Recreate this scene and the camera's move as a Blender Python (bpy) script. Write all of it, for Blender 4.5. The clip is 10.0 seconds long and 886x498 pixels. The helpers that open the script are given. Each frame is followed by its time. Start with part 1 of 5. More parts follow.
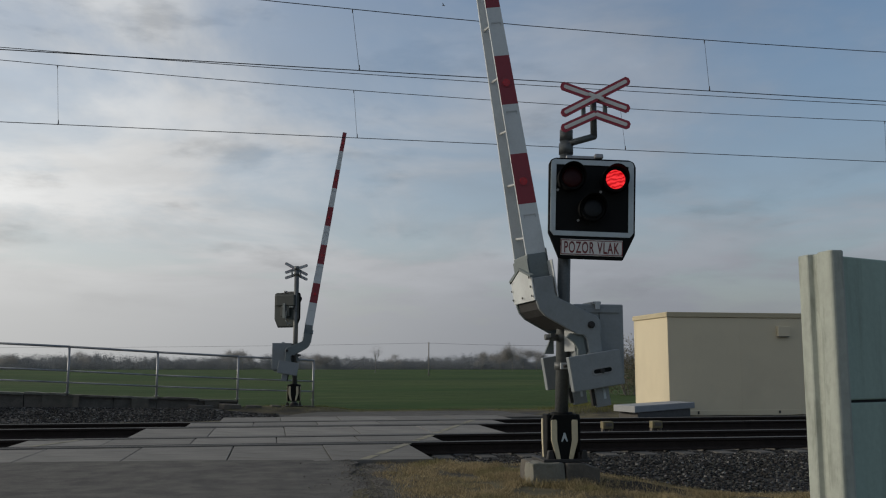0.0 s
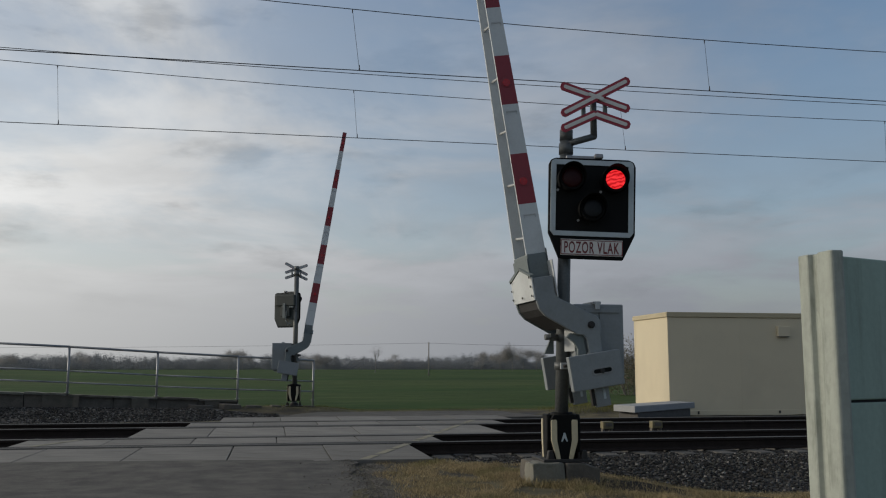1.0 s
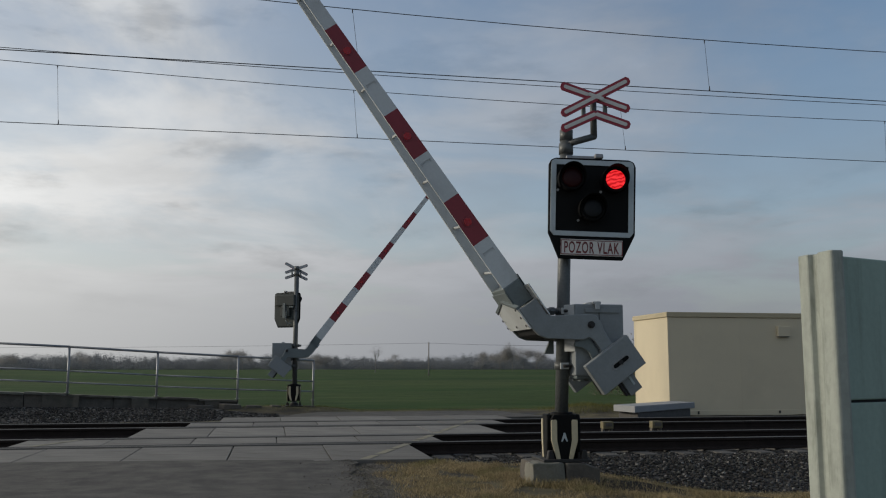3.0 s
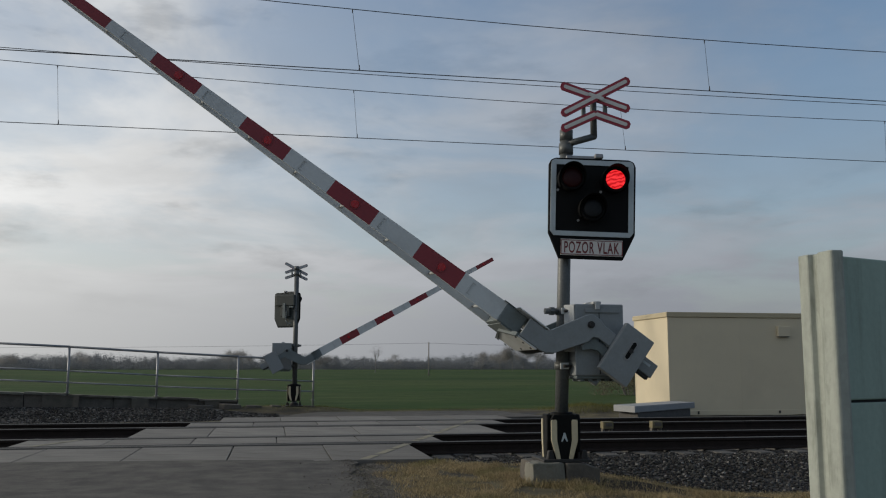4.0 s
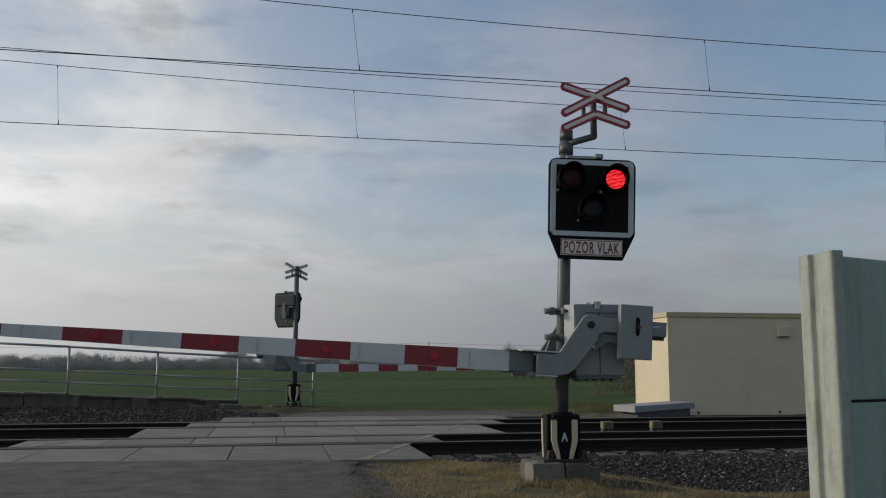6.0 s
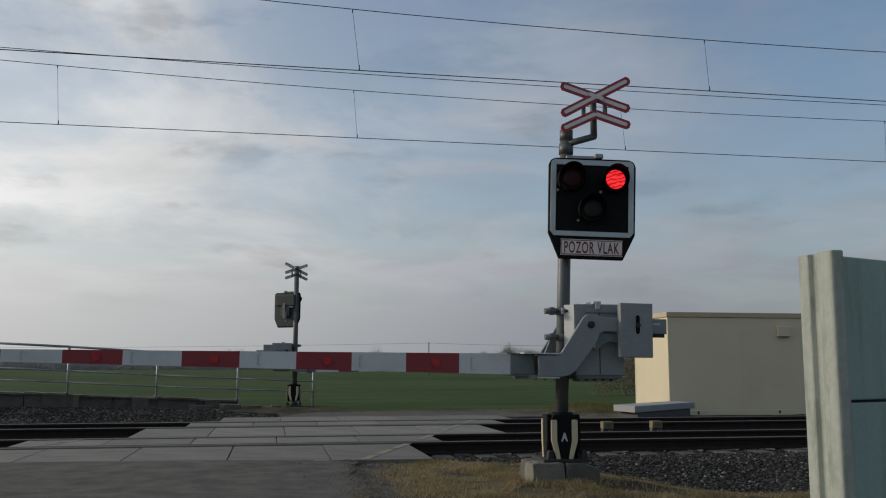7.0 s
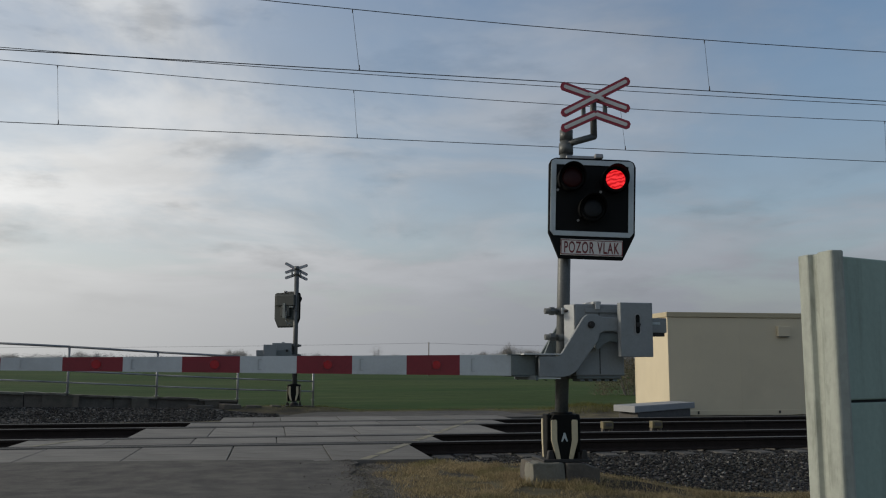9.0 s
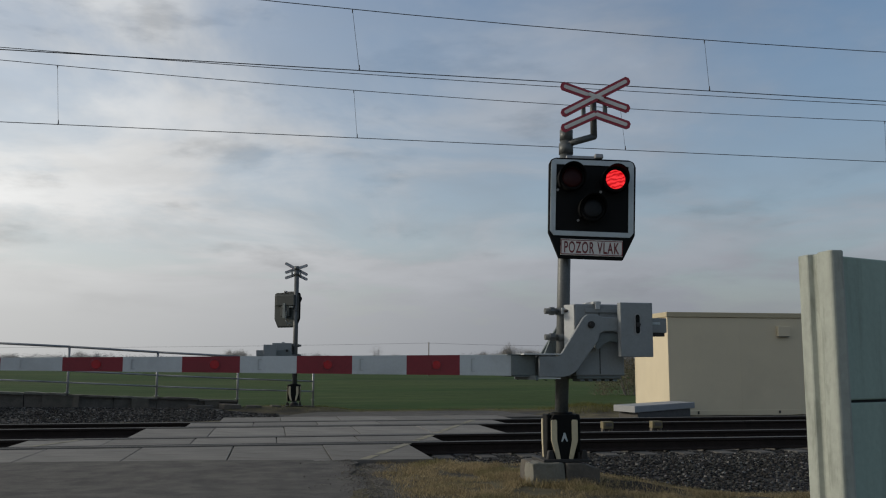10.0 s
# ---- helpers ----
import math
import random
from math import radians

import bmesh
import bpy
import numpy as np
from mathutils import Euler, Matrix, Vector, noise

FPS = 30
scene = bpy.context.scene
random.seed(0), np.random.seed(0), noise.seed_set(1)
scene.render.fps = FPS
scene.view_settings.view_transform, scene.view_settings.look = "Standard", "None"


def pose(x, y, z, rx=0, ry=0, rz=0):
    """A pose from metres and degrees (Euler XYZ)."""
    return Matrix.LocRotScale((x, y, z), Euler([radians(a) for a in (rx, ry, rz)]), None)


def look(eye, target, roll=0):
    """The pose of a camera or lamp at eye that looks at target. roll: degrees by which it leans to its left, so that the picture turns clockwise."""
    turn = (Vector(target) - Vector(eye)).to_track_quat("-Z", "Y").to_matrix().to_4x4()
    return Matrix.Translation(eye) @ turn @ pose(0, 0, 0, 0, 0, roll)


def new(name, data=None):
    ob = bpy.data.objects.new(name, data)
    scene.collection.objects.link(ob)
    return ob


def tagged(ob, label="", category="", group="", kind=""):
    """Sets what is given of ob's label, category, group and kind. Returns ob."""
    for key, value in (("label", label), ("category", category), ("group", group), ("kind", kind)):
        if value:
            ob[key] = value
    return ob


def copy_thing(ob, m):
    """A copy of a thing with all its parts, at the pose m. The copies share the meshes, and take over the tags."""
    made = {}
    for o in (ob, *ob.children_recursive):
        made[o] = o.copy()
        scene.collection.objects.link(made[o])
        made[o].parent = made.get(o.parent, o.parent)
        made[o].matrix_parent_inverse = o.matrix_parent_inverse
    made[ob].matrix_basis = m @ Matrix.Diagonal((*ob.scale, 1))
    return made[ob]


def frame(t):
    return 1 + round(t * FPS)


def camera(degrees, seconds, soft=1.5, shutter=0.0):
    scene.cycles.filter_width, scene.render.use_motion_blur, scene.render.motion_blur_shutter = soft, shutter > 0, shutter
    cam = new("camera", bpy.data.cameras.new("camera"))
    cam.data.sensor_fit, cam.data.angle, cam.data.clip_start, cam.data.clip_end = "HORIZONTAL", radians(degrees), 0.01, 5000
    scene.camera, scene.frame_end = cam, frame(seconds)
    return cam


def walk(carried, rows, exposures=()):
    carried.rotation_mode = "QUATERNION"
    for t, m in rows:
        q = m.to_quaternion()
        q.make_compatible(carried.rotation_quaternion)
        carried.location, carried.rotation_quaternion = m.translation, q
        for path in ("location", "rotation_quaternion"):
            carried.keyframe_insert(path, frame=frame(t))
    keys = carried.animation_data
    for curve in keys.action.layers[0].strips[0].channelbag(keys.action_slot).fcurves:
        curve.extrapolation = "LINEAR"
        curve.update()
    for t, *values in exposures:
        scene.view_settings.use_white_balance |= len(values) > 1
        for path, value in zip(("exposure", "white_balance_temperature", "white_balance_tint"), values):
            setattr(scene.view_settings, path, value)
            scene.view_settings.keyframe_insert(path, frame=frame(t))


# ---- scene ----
# camera on a tripod beside the road, 1.07 m above the crossing deck
cam = camera(51.66, 10.0, soft=1.15, shutter=0.0)
EYE = (0.0, 0.0, 1.07)
AIM = (math.sin(radians(10.5)) * 10, math.cos(radians(10.5)) * 10, 1.07 + 10 * 209 / 1620)
walk(cam, [(0.0, look(EYE, AIM)), (10.0, look(EYE, AIM))], exposures=[(0.0, -0.09), (2.7, -0.07), (4.0, -0.03), (10.0, -0.03)])

# ---------------------------------------------------------------- world, sun, exposure
scene.view_settings.exposure = -0.03
SUN_AZ, SUN_EL = radians(-70), radians(17)
SUN_DIR = Vector((math.sin(SUN_AZ) * math.cos(SUN_EL), math.cos(SUN_AZ) * math.cos(SUN_EL), math.sin(SUN_EL)))


def build_world():
    world = bpy.data.worlds.new("sky")
    scene.world = world
    world.use_nodes = True
    nt = world.node_tree
    nt.nodes.clear()
    N, L = nt.nodes.new, nt.links.new
    out, bg = N("ShaderNodeOutputWorld"), N("ShaderNodeBackground")
    sky = N("ShaderNodeTexSky")
    sky.sky_type, sky.sun_disc = "NISHITA", False
    sky.sun_elevation, sky.sun_rotation = SUN_EL, SUN_AZ
    sky.air_density, sky.dust_density, sky.ozone_density = 1.0, 1.6, 1.8
    dim = N("ShaderNodeVectorMath")
    dim.operation = "SCALE"
    dim.inputs["Scale"].default_value = 0.14
    L(sky.outputs[0], dim.inputs[0])
    co, sep = N("ShaderNodeTexCoord"), N("ShaderNodeSeparateXYZ")
    L(co.outputs["Generated"], sep.inputs[0])

    def math_node(op, a, b=None, clamp=False):
        n = N("ShaderNodeMath")
        n.operation, n.use_clamp = op, clamp
        for k, v in enumerate((a, b)):
            if v is None:
                continue
            if isinstance(v, (int, float)):
                n.inputs[k].default_value = v
            else:
                L(v, n.inputs[k])
        return n.outputs[0]

    # cloud sheet seen in perspective: direction divided by its height
    den = math_node("ADD", math_node("MAXIMUM", sep.outputs[2], 0.0), 0.16)
    px, py = math_node("DIVIDE", sep.outputs[0], den), math_node("DIVIDE", sep.outputs[1], den)
    comb = N("ShaderNodeCombineXYZ")
    L(px, comb.inputs[0]), L(py, comb.inputs[1])

    def cloud_noise(scale, detail, rough, off, dist=0.3):
        m = N("ShaderNodeMapping")
        m.inputs["Location"].default_value = off
        m.inputs["Scale"].default_value = (1.0, 1.0, 1.0)
        L(comb.outputs[0], m.inputs[0])
        n = N("ShaderNodeTexNoise")
        n.inputs["Scale"].default_value, n.inputs["Detail"].default_value = scale, detail
        n.inputs["Roughness"].default_value, n.inputs["Distortion"].default_value = rough, dist
        L(m.outputs[0], n.inputs["Vector"])
        return n.outputs[0]

    def ramp(v, a, b):
        r = N("ShaderNodeMapRange")
        r.interpolation_type = "SMOOTHSTEP"
        r.inputs["From Min"].default_value, r.inputs["From Max"].default_value = a, b
        L(v, r.inputs["Value"])
        return r.outputs[0]

    big = ramp(cloud_noise(1.15, 6, 0.58, (3.4, 1.2, 0.0), 0.5), 0.38, 0.66)
    small = ramp(cloud_noise(2.2, 6, 0.52, (0.4, 5.2, 0.0), 0.2), 0.36, 0.72)
    # loose cloudlets, flat and drawn out along the horizon
    flat = N("ShaderNodeMapping")
    flat.inputs["Scale"].default_value = (1.0, 1.0, 3.4)
    L(co.outputs["Generated"], flat.inputs[0])

    def cloudlets(scale, off, a, b):
        sh, n = N("ShaderNodeVectorMath"), N("ShaderNodeTexNoise")
        sh.inputs[1].default_value = off
        n.inputs["Scale"].default_value, n.inputs["Detail"].default_value = scale, 7
        n.inputs["Roughness"].default_value = 0.55
        L(flat.outputs[0], sh.inputs[0]), L(sh.outputs[0], n.inputs["Vector"])
        return ramp(n.outputs[0], a, b)

    grey_puffs = cloudlets(6.5, (0.7, 2.1, 0.4), 0.54, 0.70)
    white_puffs = cloudlets(5.0, (4.2, 0.3, 1.1), 0.50, 0.72)
    dot = N("ShaderNodeVectorMath")
    dot.operation = "DOT_PRODUCT"
    L(co.outputs["Generated"], dot.inputs[0])
    dot.inputs[1].default_value = SUN_DIR
    near_sun = ramp(dot.outputs["Value"], -0.15, 1.0)
    low = ramp(sep.outputs[2], 0.45, 0.0)
    haze = ramp(sep.outputs[2], 0.16, 0.0)
    up = ramp(sep.outputs[2], 0.03, 0.17)
    cover = math_node("ADD", math_node("MULTIPLY", big, 0.46), math_node("MULTIPLY", small, 0.14))
    cover = math_node("ADD", cover, math_node("ADD", math_node("MULTIPLY", low, 0.42), math_node("MULTIPLY", haze, 0.5)))
    cover = math_node("ADD", cover, math_node("MULTIPLY", near_sun, 0.42))
    cover = math_node("ADD", cover, 0.0, clamp=True)
    lit = math_node("ADD", math_node("MULTIPLY", near_sun, 0.54), 0.345)
    away = ramp(dot.outputs["Value"], -0.25, -1.0)
    lit = math_node("MULTIPLY", lit, math_node("SUBTRACT", 1.0, math_node("MULTIPLY", away, 0.35)))
    lit = math_node("MULTIPLY", lit, math_node("SUBTRACT", 1.0, math_node("MULTIPLY", haze, 0.24)))
    thick = math_node("ADD", math_node("MULTIPLY", big, -0.20), math_node("MULTIPLY", small, 0.15))
    thick = math_node("ADD", thick, math_node("SUBTRACT", math_node("MULTIPLY", grey_puffs, 0.26), math_node("MULTIPLY", white_puffs, 0.13)))
    thick = math_node("ADD", thick, 0.07)
    shade = math_node("SUBTRACT", 1.0, math_node("MULTIPLY", thick, up))
    bright = math_node("MULTIPLY", lit, shade)
    tint = N("ShaderNodeVectorMath")
    tint.operation = "SCALE"
    hue = N("ShaderNodeMix")
    hue.data_type = "RGBA"
    hue.inputs["A"].default_value, hue.inputs["B"].default_value = (0.925, 0.99, 1.115, 1), (0.995, 1.0, 0.99, 1)
    L(ramp(dot.outputs["Value"], -0.2, 0.65), hue.inputs["Factor"])
    L(hue.outputs["Result"], tint.inputs[0])
    L(bright, tint.inputs["Scale"])
    mix = N("ShaderNodeMix")
    mix.data_type = "RGBA"
    L(cover, mix.inputs["Factor"])
    L(dim.outputs[0], mix.inputs["A"])
    L(tint.outputs[0], mix.inputs["B"])
    L(mix.outputs["Result"], bg.inputs["Color"])
    bg.inputs["Strength"].default_value = 1.0
    L(bg.outputs[0], out.inputs[0])


build_world()
sun_data = bpy.data.lights.new("sun", "SUN")
sun_data.energy, sun_data.angle, sun_data.color = 1.9, radians(8), (1.0, 0.9, 0.74)
sun = new("sun", sun_data)
sun.matrix_world = look(SUN_DIR * 60, (0, 0, 0))


# ---------------------------------------------------------------- materials
def mat(name, base, rough=0.6, metal=0.0, dark=0.6, light=1.25, scale=6.0, fine=60.0, bump=0.15, dirt=None, dirt_amount=0.35, island=0.0, emit=None, streak=None, rand=0.0, spec=0.5):
    """A surface with a coarse and a fine variation, optional dirt, and relief."""
    m = bpy.data.materials.new(name)
    m.use_nodes = True
    nt = m.node_tree
    N, L = nt.nodes.new, nt.links.new
    b = nt.nodes["Principled BSDF"]
    co = N("ShaderNodeTexCoord")
    src = co.outputs["Object"]
    if streak:
        mp = N("ShaderNodeMapping")
        mp.inputs["Scale"].default_value = streak
        L(src, mp.inputs[0])
        src = mp.outputs[0]
    n1, n2 = N("ShaderNodeTexNoise"), N("ShaderNodeTexNoise")
    n1.inputs["Scale"].default_value, n1.inputs["Detail"].default_value = scale, 5
    n2.inputs["Scale"].default_value, n2.inputs["Detail"].default_value = fine, 4
    L(src, n1.inputs["Vector"]), L(co.outputs["Object"], n2.inputs["Vector"])
    mx = N("ShaderNodeMix")
    mx.data_type = "RGBA"
    mx.inputs["A"].default_value = (*[c * dark for c in base], 1)
    mx.inputs["B"].default_value = (*[min(1.0, c * light) for c in base], 1)
    av = N("ShaderNodeMath")
    av.operation = "MULTIPLY_ADD"
    av.inputs[1].default_value = 0.45
    L(n2.outputs[0], av.inputs[0])
    half = N("ShaderNodeMath")
    half.operation = "MULTIPLY"
    half.inputs[1].default_value = 0.55
    L(n1.outputs[0], half.inputs[0]), L(half.outputs[0], av.inputs[2])
    rg = N("ShaderNodeMapRange")
    rg.inputs["From Min"].default_value, rg.inputs["From Max"].default_value = 0.28, 0.72
    L(av.outputs[0], rg.inputs["Value"]), L(rg.outputs[0], mx.inputs["Factor"])
    col = mx.outputs["Result"]
    if dirt:
        n3, r3, m3 = N("ShaderNodeTexNoise"), N("ShaderNodeMapRange"), N("ShaderNodeMix")
        n3.inputs["Scale"].default_value, n3.inputs["Detail"].default_value = scale * 0.6, 8
        n3.inputs["Roughness"].default_value = 0.65
        L(src, n3.inputs["Vector"]), L(n3.outputs[0], r3.inputs["Value"])
        r3.inputs["From Min"].default_value, r3.inputs["From Max"].default_value = 0.5, 0.75
        r3.inputs["To Max"].default_value = dirt_amount
        m3.data_type = "RGBA"
        L(r3.outputs[0], m3.inputs["Factor"]), L(col, m3.inputs["A"])
        m3.inputs["B"].default_value = (*dirt, 1)
        col = m3.outputs["Result"]
    if island or rand:
        if island:
            g = N("ShaderNodeNewGeometry")
            v = g.outputs["Random Per Island"]
        else:
            g = N("ShaderNodeObjectInfo")
            v = g.outputs["Random"]
        amt = island or rand
        r4, h4 = N("ShaderNodeMapRange"), N("ShaderNodeHueSaturation")
        r4.inputs["To Min"].default_value, r4.inputs["To Max"].default_value = 1 - amt, 1 + amt
        L(v, r4.inputs["Value"]), L(r4.outputs[0], h4.inputs["Value"]), L(col, h4.inputs["Color"])
        col = h4.outputs["Color"]
    L(col, b.inputs["Base Color"])
    rr = N("ShaderNodeMapRange")
    rr.inputs["To Min"].default_value, rr.inputs["To Max"].default_value = max(0.02, rough - 0.12), min(1, rough + 0.12)
    L(n1.outputs[0], rr.inputs["Value"]), L(rr.outputs[0], b.inputs["Roughness"])
    b.inputs["Metallic"].default_value = metal
    b.inputs["Specular IOR Level"].default_value = spec
    if bump:
        bp = N("ShaderNodeBump")
        bp.inputs["Strength"].default_value, bp.inputs["Distance"].default_value = bump, 0.01
        L(n2.outputs[0], bp.inputs["Height"]), L(bp.outputs[0], b.inputs["Normal"])
    if emit:
        b.inputs["Emission Color"].default_value = (*emit[0], 1)
        b.inputs["Emission Strength"].default_value = emit[1]
    return m


def ground_mat():
    """Earth sheet: dry grass near, a green field beyond the railway."""
    m = bpy.data.materials.new("ground_earth_and_field")
    m.use_nodes = True
    nt = m.node_tree
    N, L = nt.nodes.new, nt.links.new
    b = nt.nodes["Principled BSDF"]
    g, sep = N("ShaderNodeNewGeometry"), N("ShaderNodeSeparateXYZ")
    L(g.outputs["Position"], sep.inputs[0])

    def noise_at(scale, stretch=(1, 1, 1), detail=6):
        mp, n = N("ShaderNodeMapping"), N("ShaderNodeTexNoise")
        mp.inputs["Scale"].default_value = stretch
        n.inputs["Scale"].default_value, n.inputs["Detail"].default_value = scale, detail
        L(g.outputs["Position"], mp.inputs[0]), L(mp.outputs[0], n.inputs["Vector"])
        return n.outputs[0]

    def mixc(f, a, c):
        x = N("ShaderNodeMix")
        x.data_type = "RGBA"
        L(f, x.inputs["Factor"])
        for s, v in (("A", a), ("B", c)):
            if isinstance(v, tuple):
                x.inputs[s].default_value = (*v, 1)
            else:
                L(v, x.inputs[s])
        return x.outputs["Result"]

    def ramp(v, a, c):
        r = N("ShaderNodeMapRange")
        r.inputs["From Min"].default_value, r.inputs["From Max"].default_value = a, c
        L(v, r.inputs["Value"])
        return r.outputs[0]

    earth = mixc(ramp(noise_at(3.0), 0.35, 0.65), (0.075, 0.066, 0.05), (0.16, 0.135, 0.08))
    earth = mixc(ramp(noise_at(22.0), 0.4, 0.7), earth, (0.10, 0.092, 0.055))
    earth = mixc(ramp(noise_at(0.9), 0.48, 0.66), earth, (0.055, 0.050, 0.042))
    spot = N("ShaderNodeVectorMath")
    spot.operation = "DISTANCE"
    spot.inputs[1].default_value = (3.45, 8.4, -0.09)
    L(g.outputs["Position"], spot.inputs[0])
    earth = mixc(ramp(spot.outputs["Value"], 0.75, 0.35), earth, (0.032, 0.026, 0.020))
    crop = mixc(ramp(noise_at(0.05, (1, 0.35, 1)), 0.35, 0.65), (0.017, 0.050, 0.008), (0.040, 0.092, 0.014))
    crop = mixc(ramp(noise_at(1.2, (0.25, 1, 1)), 0.35, 0.7), crop, (0.034, 0.064, 0.018))
    crop = mixc(ramp(noise_at(0.022, (0.25, 1.0, 1)), 0.46, 0.68), crop, (0.085, 0.105, 0.034))
    crop = mixc(ramp(noise_at(3.2, (0.3, 1, 1), 8), 0.38, 0.95), crop, (0.012, 0.026, 0.006))
    crop = mixc(ramp(noise_at(0.35, (0.4, 1.2, 1), 8), 0.5, 1.0), crop, (0.10, 0.12, 0.045))
    wob = N("ShaderNodeMath")
    wob.operation = "MULTIPLY_ADD"
    wob.inputs[1].default_value = 1.6
    L(noise_at(0.7), wob.inputs[0]), L(sep.outputs[1], wob.inputs[2])
    col = mixc(ramp(wob.outputs[0], 26.4, 27.3), earth, crop)
    L(col, b.inputs["Base Color"])
    b.inputs["Roughness"].default_value = 0.95
    b.inputs["Specular IOR Level"].default_value = 0.1
    bp = N("ShaderNodeBump")
    bp.inputs["Strength"].default_value, bp.inputs["Distance"].default_value = 0.5, 0.03
    L(noise_at(30.0), bp.inputs["Height"]), L(bp.outputs[0], b.inputs["Normal"])
    return m


